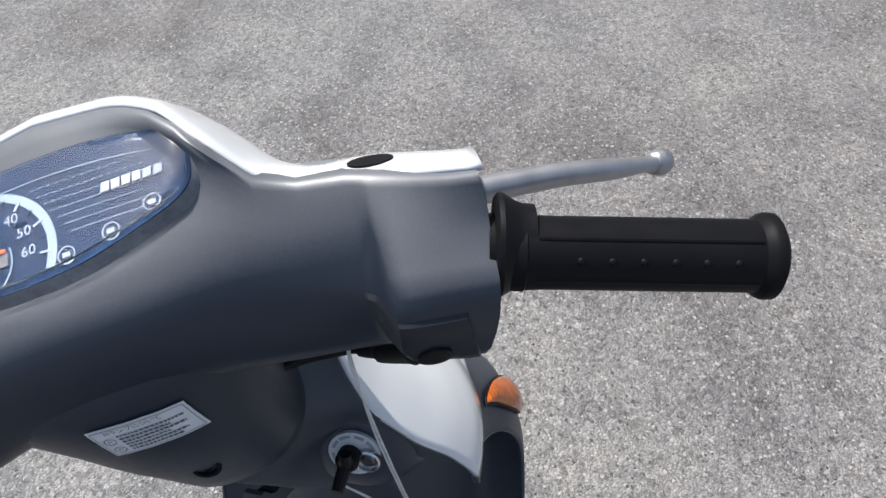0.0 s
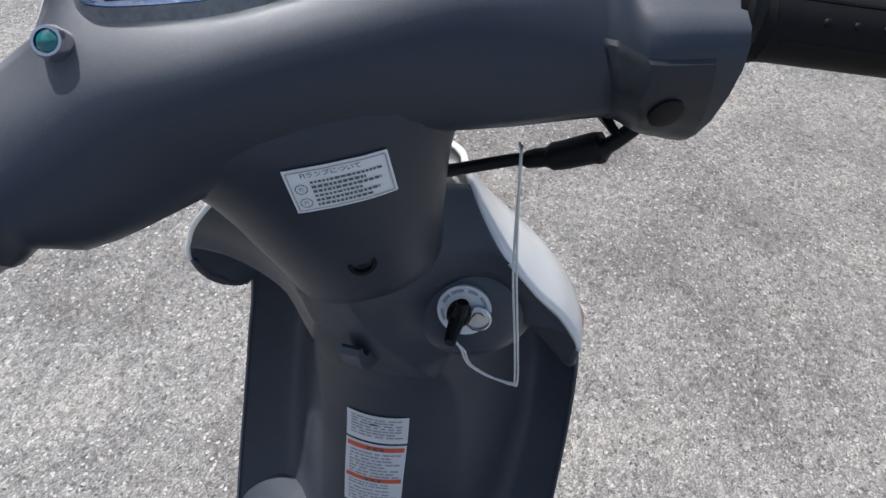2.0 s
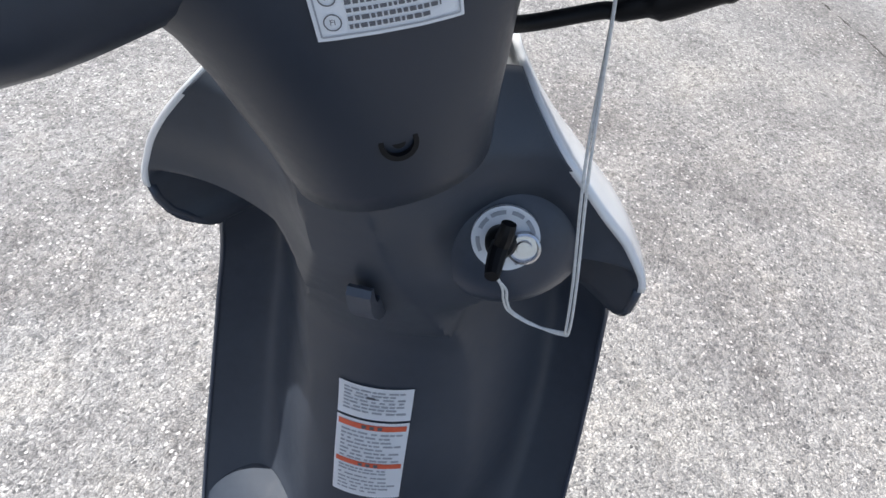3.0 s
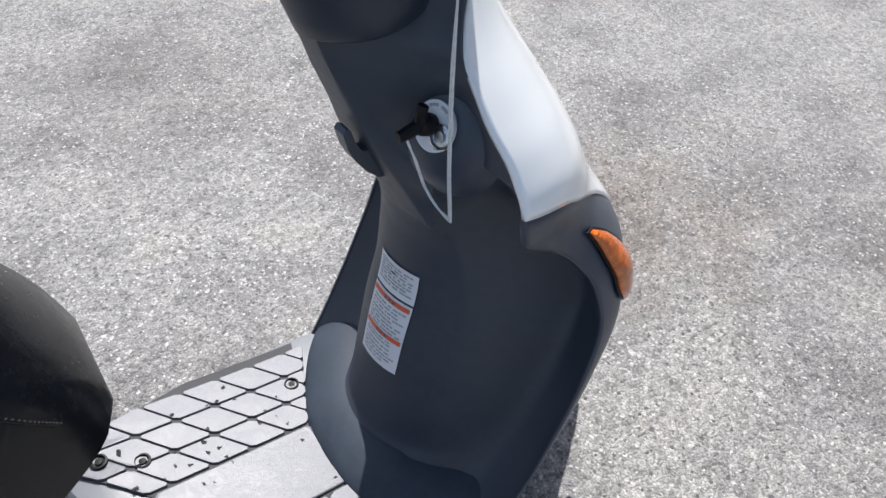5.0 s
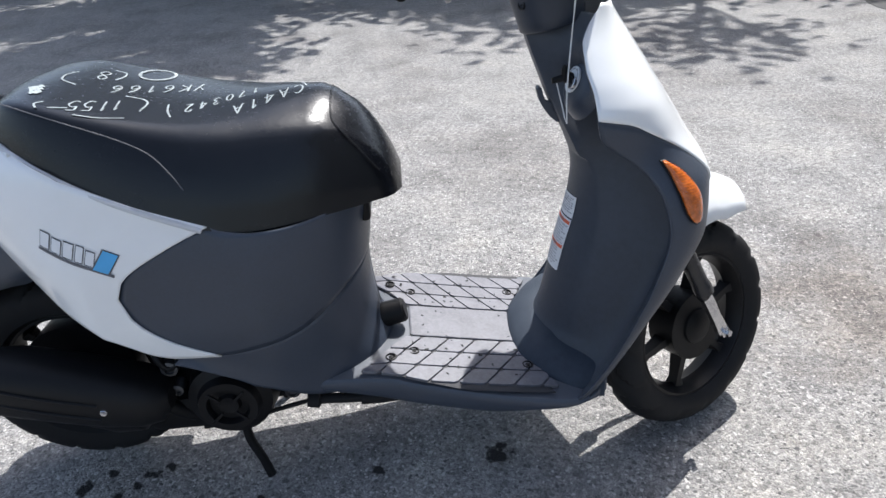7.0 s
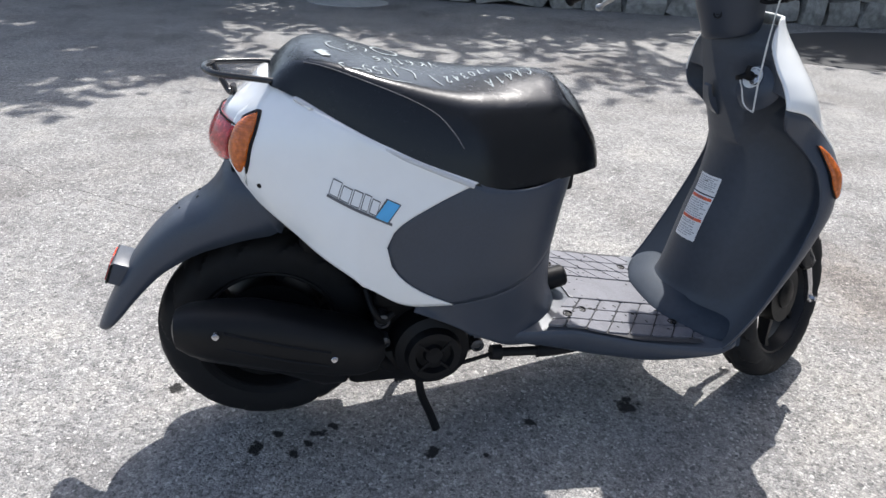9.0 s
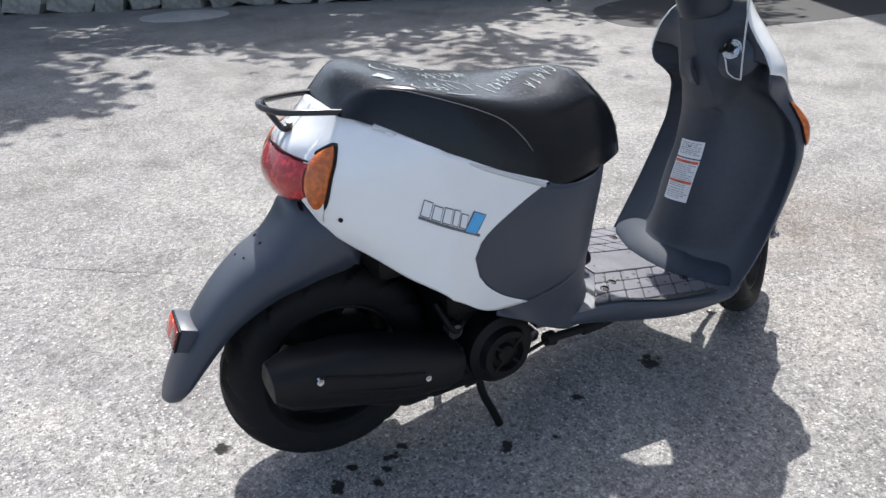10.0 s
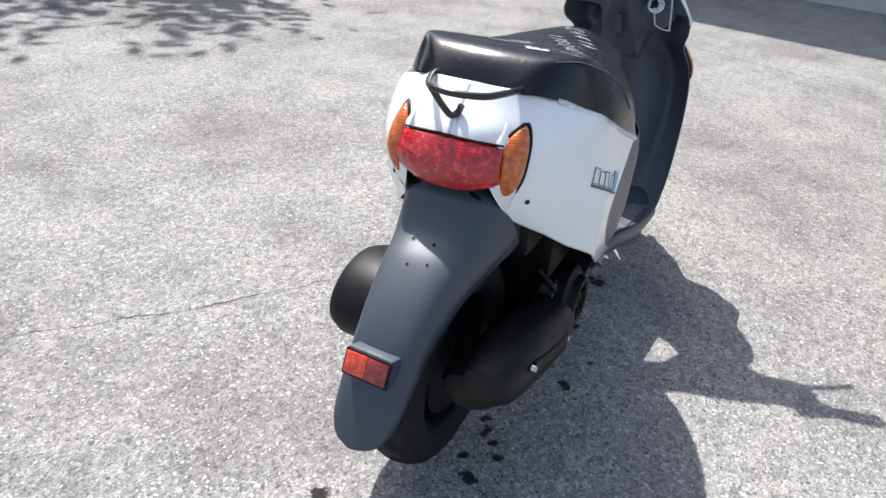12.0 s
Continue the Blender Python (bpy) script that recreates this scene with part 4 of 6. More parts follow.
rim_path = smooth_curve([(0.905, 0.190, 0.208), (0.868, 0.150, 0.216), (0.838, 0.105, 0.222), (0.812, 0.055, 0.225), (0.803, 0.0, 0.226), (0.804, -0.05, 0.225), (0.813, -0.090, 0.222), (0.836, -0.120, 0.217), (0.868, -0.144, 0.212), (0.905, -0.160, 0.210), (0.930, -0.166, 0.212)], 60)
toe = []
for k, p in enumerate(rim_path):
    way = (rim_path[min(k + 1, 59)] - rim_path[max(k - 1, 0)]).normalized()
    n = Vector((way.y, -way.x, 0))
    n = n if n.x < 0 else -n
    toe.append([p + n * a + Vector((0, 0, b)) for a, b in ((0.014, -0.02), (0.012, -0.008), (0.007, 0.000), (-0.002, 0.007), (-0.014, 0.014), (-0.028, 0.020), (-0.044, 0.024), (-0.062, 0.024), (-0.066, -0.02))])
part("toe_board_rim", loft(toe), SCUFFED, scooter, "moulded rim between floor and leg shield", crease=60)

# ignition switch with key, and the bag hook
key_way = Vector((-1, -0.12, 0.42))
key_at = Vector((0.881, -0.077, 0.700))
switch = part("ignition_switch", plate([(0.0188 * math.cos(a), 0.0188 * math.sin(a)) for a in (2 * math.pi * k / 40 for k in range(40))], 0.003, axes(key_at + key_way.normalized() * 0.006, (0, -1, 0), key_way)), STICKER, scooter, "white ignition switch plate")
boss = lathe([(0.052, -0.018), (0.048, -0.011), (0.042, -0.003), (0.034, 0.002), (0.024, 0.005), (0.0215, 0.0055), (0.0005, 0.0055)], 48)
boss.transform(axes(key_at, (0, -1, 0), key_way))
part("switch_surround", boss, GREY, switch)
barrel = lathe([(0.0092, 0.0), (0.0092, 0.004), (0.0078, 0.0045), (0.0072, 0.002), (0.0045, 0.002), (0.004, 0.004), (0.0005, 0.004)], 28)
barrel.transform(axes(key_at + key_way.normalized() * 0.009 + Vector((0, -0.0105, -0.003)), (0, -1, 0), key_way))
part("lock_barrel", barrel, STEEL, switch)
key = join(lathe([(0.0075, -0.002), (0.0085, 0.004), (0.0085, 0.010), (0.006, 0.014), (0.0005, 0.0145)], 24),
           tube([(0, 0, 0.011), (0.003, 0.008, 0.016), (0.005, 0.014, 0.017)], lambda t: 0.0052 - 0.0012 * t, 10, 10),
           tube([(0, 0, 0.010), (-0.003, -0.005, 0.016), (-0.005, -0.009, 0.022), (-0.006, -0.011, 0.026)], lambda t: 0.0055 - 0.0015 * t, 10, 12))
key.transform(axes(key_at + key_way.normalized() * 0.009 + Vector((0, 0.003, 0)), (0.1, -1, 0.25), key_way))
part("key", key, BLACK, switch, "black ignition key head")
for k, a0 in enumerate((20, 62, 100, 140, 185, 300, 335)):
    b = plate(sector(0, 0, 0.0142, 0.0164, a0, a0 + (26 if k % 2 else 32), 6), 0.0004, axes(key_at + key_way.normalized() * 0.0092, (0, -1, 0), key_way))
    part("plate_print", b, PRINT_PALE, switch, flat=True)
part("bag_hook", join(plate([(0.880, 0.616), (0.868, 0.619), (0.856, 0.630), (0.846, 0.644), (0.840, 0.656), (0.836, 0.672), (0.839, 0.676), (0.843, 0.674), (0.847, 0.661), (0.852, 0.652), (0.857, 0.650), (0.859, 0.656), (0.864, 0.654), (0.872, 0.644), (0.880, 0.640)], 0.014, axes((0, 0.001, 0), (1, 0, 0), (0, -1, 0))),
                              block((0.010, 0.030, 0.026), (0.877, -0.006, 0.630), 0.004, 3)), GREY, scooter, "dark grey bag hook")

# ---- steering: built straight, then turned to the left about the raked head ----
STEER = Matrix.Translation((0.86, -0.016, 0.75)) @ Matrix.Rotation(radians(30), 4, Vector((-math.sin(radians(25)), 0, math.cos(radians(25))))) @ Matrix.Translation((-0.86, 0, -0.75))


def steered(bm):
    bm.transform(STEER)
    return bm


# control points: rear foot, rear middle, rear top, below the seam, seam, front top, front foot, underside
bar_rows = [
    (0.193, (0.779, 0.834), (0.766, 0.888), (0.794, 0.904), (0.805, 0.915), (0.813, 0.924), (0.853, 0.903), (0.868, 0.870), (0.828, 0.828)),
    (0.136, (0.780, 0.847), (0.767, 0.896), (0.797, 0.914), (0.815, 0.924), (0.830, 0.932), (0.868, 0.912), (0.88, 0.874), (0.832, 0.838)),
    (0.129, (0.788, 0.854), (0.786, 0.892), (0.806, 0.914), (0.820, 0.925), (0.833, 0.933), (0.869, 0.911), (0.88, 0.877), (0.832, 0.843)),
    (0.105, (0.790, 0.858), (0.797, 0.897), (0.811, 0.917), (0.830, 0.931), (0.842, 0.938), (0.884, 0.914), (0.89, 0.880), (0.84, 0.845)),
    (0.085, (0.792, 0.860), (0.800, 0.903), (0.815, 0.924), (0.845, 0.944), (0.857, 0.960), (0.905, 0.930), (0.912, 0.887), (0.845, 0.846)),
    (0.065, (0.797, 0.862), (0.799, 0.905), (0.814, 0.9285), (0.868, 0.9535), (0.885, 0.969), (0.925, 0.938), (0.93, 0.89), (0.85, 0.848)),
    (0.035, (0.800, 0.866), (0.797, 0.906), (0.812, 0.930), (0.884, 0.9595), (0.908, 0.968), (0.946, 0.941), (0.95, 0.895), (0.855, 0.852)),
    (0.0, (0.800, 0.868), (0.797, 0.907), (0.812, 0.931), (0.888, 0.961), (0.913, 0.970), (0.952, 0.942), (0.955, 0.895), (0.855, 0.854)),
]
bar_tables = [(table(*[(r[0], r[k][0]) for r in bar_rows[::-1]]), table(*[(r[0], r[k][1]) for r in bar_rows[::-1]])) for k in range(1, 9)]


def bar_ring(y, out=0.0):
    points = [Vector((f(abs(y)), y, g(abs(y)))) for f, g in bar_tables]
    if y > 0:
        # the left end has no switch box below it
        raise_by = 0.020 * min(1.0, max(0.0, (y - 0.11) / 0.03))
        points[0].z += raise_by
        points[7].z += raise_by
        points[0].x += raise_by * 0.4
    ring = chaikin(points, 2)
    end = min(1.0, max(0.0, (abs(y) - 0.135) / 0.058))
    lean = float(np.interp(abs(y), [0.105, 0.125, 0.140, 0.180], [0, 1, 1, 0])) * 0.25
    for p in ring:
        p.y += math.copysign(lean * (p.z - 0.875), y)
        p.y -= math.copysign(0.030 * end * min(1.0, max(0.0, (0.915 - p.z) / 0.085)), y)
    return ring


bar_y = [-0.193, -0.19] + [-0.18 + 0.012 * k for k in range(4)] + [-0.135, -0.132, -0.129] + [-0.125 + 0.0125 * k for k in range(21)] + [0.129, 0.132, 0.135] + [0.144 + 0.012 * k for k in range(4)] + [0.19, 0.193]
cover = part("handlebar_cover", steered(loft([bar_ring(y) for y in bar_y])), BLEACHED_LIT, scooter, "dark grey handlebar cover, bleached and painted paler on its lit tops", crease=50)


def cap_point(u, v):
    y = -0.196 + 0.392 * u
    ay = min(abs(y), 0.193)
    below, seam, b, c = [Vector((f(ay), y, g(ay))) for f, g in bar_tables[3:7]]
    a = seam * 0.75 + below * 0.125 + b * 0.125 + Vector((-0.002, 0, 0.0005))
    line = smooth_curve([a, seam * 0.8 + b * 0.2 + Vector((0.001, 0, 0.001)), seam * 0.45 + b * 0.55 + Vector((0, 0, 0.003)), b + Vector((0.002, 0, -0.002)), b * 0.5 + c * 0.5 + Vector((0.006, 0, 0)), c], 16)
    return line[round(v * 15)] + Vector((0, 0, 0.001))


cap = part("handlebar_cap", steered(face_out(patch(cap_point, 64, 15), (0.85, 0, 0.88))), WHITE, cover, "white upper handlebar cover", shell=0.003)
hole_at, hole_n = on_mesh(cap, STEER @ Vector((0.836, -0.167, 1.0)), (0, 0, -1))
mirror_hole = plate([(0.0066 * math.cos(a), 0.0105 * math.sin(a)) for a in (2 * math.pi * k / 28 for k in range(28))], 0.0009, axes(hole_at - hole_n * 0.0003, STEER.to_3x3() @ Vector((1, 0, 0)), hole_n))
part("mirror_hole", mirror_hole, BLACK, cover, "empty black mirror mount hole")

column = []
for z, xr, xf, w in ((0.902, 0.805, 0.91, 0.15), (0.892, 0.799, 0.905, 0.122), (0.882, 0.7955, 0.905, 0.098), (0.872, 0.7945, 0.905, 0.084), (0.860, 0.7945, 0.90, 0.074), (0.848, 0.795, 0.90, 0.067), (0.830, 0.797, 0.90, 0.061), (0.81, 0.801, 0.90, 0.057), (0.79, 0.806, 0.90, 0.053), (0.770, 0.811, 0.90, 0.050), (0.758, 0.814, 0.897, 0.048), (0.754, 0.819, 0.89, 0.043)):
    cx, rx = (xr + xf) / 2, (xf - xr) / 2
    column.append([(cx + rx * math.copysign(abs(math.cos(a)) ** 0.85, math.cos(a)), w * math.copysign(abs(math.sin(a)) ** 0.85, math.sin(a)), z + (0.20 * max(0.0, 0.84 - z) / 0.08 - 0.02) * (cx + rx * math.cos(a) - 0.8)) for a in (2 * math.pi * k / 40 for k in range(40))])
column_ob = part("column_cover", steered(loft(column)), BLEACHED_LIT, scooter, "dark grey steering column cover", crease=50)
b = lathe([(0.012, -0.004), (0.0115, 0.002), (0.0085, 0.002), (0.008, -0.002), (0.0045, -0.002), (0.004, 0.001), (0.0005, 0.001)], 24)
b.transform(axes((0.8045, 0, 0.800), (0, 1, 0), (-1, 0, 0.1)) @ Matrix.Scale(0.68, 4))
part("column_screw", steered(b), BLACK, scooter, "recessed screw in the column cover")


# grips, levers, switch boxes
def hand_grip(side):
    a, b = Vector((0.798, side * 0.185, 0.889)), Vector((0.768, side * 0.301, 0.853))
    way = b - a
    radii = [0.0170, 0.0172, 0.0172, 0.0174, 0.0168, 0.0163, 0.0163, 0.0184, 0.0192, 0.0192, 0.0165]
    grip = part("grip", steered(tube([a + way * f for f in (0, 0.03, 0.12, 0.125, 0.13, 0.2, 0.925, 0.945, 0.96, 0.985, 1.0)], lambda t: radii[round(t * 10)], 32, raw=True)), GRIP_RUBBER, scooter, "black rubber handlebar grip")
    back = Vector((-0.843, 0, 0.537))
    along_grip = way.normalized()
    over = along_grip.cross(back).normalized() * side
    for k in range(6):
        d = bmesh.new()
        bmesh.ops.create_uvsphere(d, u_segments=10, v_segments=6, radius=0.0021)
        d.transform(Matrix.Translation(a + way * (0.30 + 0.105 * k) + back * 0.0153))
        part("grip_stud", steered(d), GRIP_RUBBER, grip)
    for lift in (-0.6, 0.6):
        around = (back * math.cos(lift) + over * math.sin(lift)) * 0.0160
        part("grip_ridge", steered(tube([a + way * 0.16 + around, a + way * 0.5 + around, a + way * 0.91 + around], 0.0011, 6, 6)), GRIP_RUBBER, grip)
    lever = part("brake_lever", steered(tube([(0.853, side * 0.17, 0.878), (0.858, side * 0.20, 0.869), (0.861, side * 0.236, 0.858), (0.862, side * 0.27, 0.8455), (0.8645, side * 0.287, 0.838), (0.8655, side * 0.291, 0.836), (0.866, side * 0.295, 0.8345), (0.8665, side * 0.299, 0.833), (0.867, side * 0.303, 0.831)], lambda t: float(np.interp(t, [0, 0.35, 0.45, 0.5, 0.58, 0.68, 0.78, 0.88, 0.96, 1], [0.0080, 0.0062, 0.0046, 0.0044, 0.0058, 0.0072, 0.0078, 0.0072, 0.0045, 0.001])), 14, 60)), ALLOY, scooter, "bare alloy brake lever with a ball end")
    return lever


for side in (-1, 1):
    hand_grip(side)
boot = lathe([(0.016, -0.006), (0.0212, -0.0055), (0.0230, -0.004), (0.0232, -0.002), (0.0214, 0.001), (0.0195, 0.004), (0.0184, 0.007), (0.0180, 0.012), (0.0165, 0.0125)], 40)
boot.transform(axes((0.800, -0.194, 0.887), (0, 0, 1), (-0.25, -1, -0.3)))
part("throttle_collar", steered(boot), BLACK, cover)
unsteered = STEER.inverted()
box_tree = BVHTree.FromPolygons([unsteered @ v.co for v in cover.data.vertices], [q.vertices[:] for q in cover.data.polygons])


def box_skin(u, v):
    """The switch panel lies on the lower rear face of the end box."""
    y, z = -0.128 - (0.041 - 0.006 * (1 - v)) * u - 0.003 * (1 - v), 0.838 + 0.010 * (1 - u) + 0.050 * v
    hit = box_tree.ray_cast(Vector((0.6, y, z)), Vector((1, 0, 0)))[0]
    edge = max(abs(2 * u - 1), abs(2 * v - 1))
    return (hit or Vector((0.79, y, z))) + Vector((-0.0018 if edge < 0.93 else 0.001, 0, 0))


part("switch_panel", steered(patch(box_skin, 28, 20)), SWITCH, cover, "dark grey switch panel under the handlebar box")
button_at, button_n = on_mesh(cover, STEER @ Vector((0.70, -0.148, 0.868)), STEER.to_3x3() @ Vector((1, 0, 0)))
starter = lathe([(0.0078, -0.003), (0.0078, 0.0012), (0.0062, 0.0018), (0.0005, 0.0018)], 24)
starter.transform(axes(button_at + button_n * 0.002, (0, 0, 1), button_n))
part("starter_button", starter, BLACK, cover, "round black starter button")

# front wheel parts, fork and fender
def wheel(name, centre, radius, width, spokes, bore, turn=None):
    """Tyre with a round tread, cast rim and hub, its axle along y."""
    stand = Matrix.Translation(centre) @ Matrix.Rotation(radians(90), 4, "X")
    put = (lambda b: steered(b)) if turn else (lambda b: b)
    h = width / 2
    prof = [(radius - bore - 0.003, -h * 0.72), (radius - bore + 0.005, -h * 0.92), (radius - 0.038, -h), (radius - 0.024, -h * 0.95), (radius - 0.018, -h * 0.88), (radius - 0.012, -h * 0.77), (radius - 0.0075, -h * 0.62), (radius - 0.004, -h * 0.46), (radius - 0.0018, -h * 0.30), (radius - 0.0004, -h * 0.13), (radius, 0)]
    prof = prof + [(r, -z) for r, z in prof[:-1][::-1]]
    rings = []
    for i, (r, z) in enumerate(prof):
        ring = []
        side_i = min(i, len(prof) - 1 - i)
        for k in range(240):
            # curved side grooves, and a wavy pair round the middle
            lag = k + (side_i * side_i) // 6 + (8 if z > 0 else 0)
            cut = (3 <= side_i <= 8 and lag % 16 < 4) or (side_i == 8 and (k + (6 if z > 0 else 0)) % 16 < 9)
            a = 2 * math.pi * k / 240
            q = r - (0.0058 if cut else 0)
            ring.append((q * math.cos(a), q * math.sin(a), z))
        rings.append(ring)
    b = loft(rings, caps=False)
    b.transform(stand)
    root = new(name)
    root.parent = scooter
    part("tyre", put(b), RUBBER, root, "black rubber tyre")
    rim_r = radius - bore
    b = loft([[(r * math.cos(2 * math.pi * k / 72), r * math.sin(2 * math.pi * k / 72), z) for k in range(72)] for r, z in ((rim_r + 0.002, -h * 0.72), (rim_r - 0.008, -h * 0.72), (rim_r - 0.013, -h * 0.5), (rim_r - 0.02, 0), (rim_r - 0.013, h * 0.5), (rim_r - 0.008, h * 0.72), (rim_r + 0.002, h * 0.72))], caps=False)
    b.transform(stand)
    rim = part("rim", put(b), RIM, root, "black cast rim", shell=0.003)
    hub_r = 0.038 if turn else 0.05
    b = lathe([(0.0005, -0.04), (0.02, -0.04), (hub_r - 0.005, -0.034), (hub_r, -0.02), (hub_r, 0.02), (hub_r - 0.005, 0.034), (0.02, 0.04), (0.0005, 0.04)], 36)
    b.transform(stand)
    part("hub", put(b), ENGINE, rim)
    drum_r = 0.066 if turn else 0.100
    b = lathe([(0.0005, -0.036), (drum_r - 0.012, -0.036), (drum_r - 0.002, -0.028), (drum_r, 0.03), (0.0005, 0.03)], 40)
    b.transform(stand)
    part("brake_drum", put(b), ENGINE, rim, "black brake drum")
    for k in range(spokes):
        a = 2 * math.pi * k / spokes + 0.3
        d, e = Vector((math.cos(a), math.sin(a), 0)), Vector((-math.sin(a), math.cos(a), 0))
        b = loft([[d * r + e * s * w + Vector((0, 0, t * q)) for s, q in ((-1, -1), (-1, 1), (1, 1), (1, -1))] for r, w, t in ((0.03, 0.014, 0.02), (0.06, 0.008, 0.014), (rim_r - 0.03, 0.006, 0.010), (rim_r - 0.012, 0.011, 0.014))])
        b.transform(stand)
        part("spoke", put(b), RIM, rim)
    return root


wheel("front_wheel", Vector((1.132, 0, 0.203)), 0.200, 0.082, 6, 0.057, True)
wheel("rear_wheel", Vector((0.020, 0, 0.221)), 0.198, 0.094, 6, 0.068)

fender = []
for k in range(25):
    a = radians(56 + 76 * k / 24)
    r = float(np.interp(k, [0, 4, 10, 24], [0.262, 0.282, 0.292, 0.276]))
    w = 0.068 * float(np.interp(k, [0, 1, 2, 4, 24], [0.35, 0.66, 0.82, 1, 1]))
    row = []
    for j in range(17):
        q = -1 + j / 8
        d = r - (0.03 + 0.05 * min(1, k / 8)) * abs(q) ** 2.6
        row.append(Vector((1.132 + d * math.cos(a), q * w, 0.203 + d * math.sin(a))))
    fender.append(row)
part("front_fender", steered(face_out(loft(fender, closed=False), (1.132, 0, 0.203))), WHITE, scooter, "white front fender", shell=0.003)
for side in (-1, 1):
    part("fork_leg", steered(tube([(0.985, side * 0.066, 0.52), (1.045, side * 0.077, 0.385), (1.0463, side * 0.0772, 0.382), (1.080, side * 0.084, 0.308), (1.083, side * 0.0846, 0.302)], lambda t: 0.0150 if t < 0.72 else 0.0172, 16, 30)), BLACK_TUBE, scooter, "black front fork leg")
    arm = loft([[Vector((x, side * (y + t * e), z)) + Vector((w * d * 0.80, 0, w * d * 0.60)) for d, e in ((-1, -1), (-1, 1), (-0.5, 1.5), (0.5, 1.5), (1, 1), (1, -1))] for x, y, z, w, t in ((1.076, 0.084, 0.312, 0.008, 0.004), (1.095, 0.084, 0.280, 0.011, 0.005), (1.120, 0.080, 0.240, 0.010, 0.005), (1.145, 0.072, 0.207, 0.012, 0.005), (1.158, 0.068, 0.192, 0.009, 0.004))])
    b = lathe([(0.011, -0.006), (0.011, 0.004), (0.0065, 0.006), (0.0065, 0.013), (0.0005, 0.013)], 6)
    b.transform(axes((1.152, side * 0.074, 0.199), (1, 0, 0), (0, side, 0)))
    part("fork_link", steered(join(arm, b)), STEEL, scooter, "bright steel fork link with an axle nut")

# ---- engine, silencer, stand ----
rings = []
for x, zc, h, y0, y1 in ((-0.126, 0.316, 0.012, -0.115, -0.155), (-0.121, 0.316, 0.028, -0.105, -0.170), (-0.10, 0.313, 0.040, -0.098, -0.180), (-0.06, 0.307, 0.048, -0.09, -0.187), (0.0, 0.297, 0.056, -0.09, -0.19), (0.06, 0.281, 0.056, -0.09, -0.192), (0.12, 0.264, 0.053, -0.09, -0.192), (0.17, 0.251, 0.047, -0.09, -0.188), (0.20, 0.245, 0.036, -0.095, -0.18), (0.215, 0.248, 0.018, -0.11, -0.165)):
    yc, w = (y0 + y1) / 2, abs(y1 - y0) / 2
    rings.append([(x, yc + w * math.copysign(abs(math.cos(a)) ** 0.7, math.cos(a)), zc + h * math.copysign(abs(math.sin(a)) ** 0.8, math.sin(a))) for a in (2 * math.pi * k / 32 for k in range(32))])
muffler = part("silencer", loft(rings), MUFFLER, scooter, "matt black silencer cover")
for x, z in ((-0.056, 0.329), (0.126, 0.252 + 0.012)):
    b = lathe([(0.0062, -0.006), (0.0058, 0.0005), (0.0048, 0.0016), (0.003, 0.0012), (0.0005, 0.0012)], 20)
    b.transform(axes((x, -0.192, z), (1, 0, 0), (0, -1, 0)))
    part("cover_bolt", b, STEEL, muffler, "bright bolt")
for dz in (0.012, -0.016):
    part("cover_ridge", tube([(-0.045, -0.1865, 0.318 + dz), (0.04, -0.1915, 0.290 + dz), (0.12, -0.1915, 0.266 + dz)], 0.0025, 6, 16), MUFFLER, muffler)
rear_drum = []
for x, zc, h, y0, y1 in ((-0.112, 0.280, 0.012, -0.085, -0.115), (-0.107, 0.279, 0.030, -0.066, -0.140), (-0.09, 0.276, 0.040, -0.056, -0.152), (-0.05, 0.268, 0.043, -0.052, -0.158), (0.03, 0.248, 0.050, -0.052, -0.160), (0.11, 0.218, 0.058, -0.055, -0.160), (0.148, 0.211, 0.052, -0.06, -0.155), (0.165, 0.210, 0.03, -0.08, -0.14)):
    yc, w = (y0 + y1) / 2, abs(y1 - y0) / 2
    rear_drum.append([(x, yc + w * math.cos(a), zc + h * math.sin(a)) for a in (2 * math.pi * k / 32 for k in range(32))])
part("silencer_drum", loft(rear_drum), MUFFLER, muffler, "rounded black end of the silencer")
engine = tagged(part("engine", join(block((0.20, 0.13, 0.13), (0.31, -0.03, 0.235), 0.02), block((0.26, 0.06, 0.12), (0.1, 0.10, 0.245), 0.02), block((0.12, 0.10, 0.09), (0.43, 0, 0.26), 0.015), block((0.17, 0.13, 0.075), (0.235, -0.07, 0.192), 0.02)), ENGINE, scooter, "black engine block"))
b = lathe([(0.0005, 0.012), (0.018, 0.014), (0.022, 0.008), (0.036, 0.008), (0.04, 0.018), (0.054, 0.018), (0.060, 0.006), (0.078, 0.0), (0.086, -0.03), (0.086, -0.06)], 48)
b.transform(axes((0.305, -0.142, 0.226), (1, 0, 0), (0, -1, 0.05)) @ Matrix.Diagonal((0.88, 0.88, 1.2, 1)))
part("fan_cover", b, BLACK, engine, "round black fan cover")
for k in range(4):
    a = math.pi / 4 + k * math.pi / 2
    b = block((0.026, 0.005, 0.004), (0.028, 0, 0), 0.001)
    b.transform(axes((0.305, -0.1635, 0.227), (math.cos(a), 0, math.sin(a)), (0, -1, 0.05)))
    part("fan_spoke", b, BLACK, engine)
drum = lathe([(0.0005, 0.05), (0.05, 0.048), (0.072, 0.036), (0.080, 0.015), (0.080, -0.04)], 40)
drum.transform(axes((0.02, 0.135, 0.30), (1, 0, 0), (0, 1, 0)) @ Matrix.Diagonal((1.25, 0.95, 1, 1)))
part("air_cleaner", drum, BLACK, scooter, "rounded black drive cover")
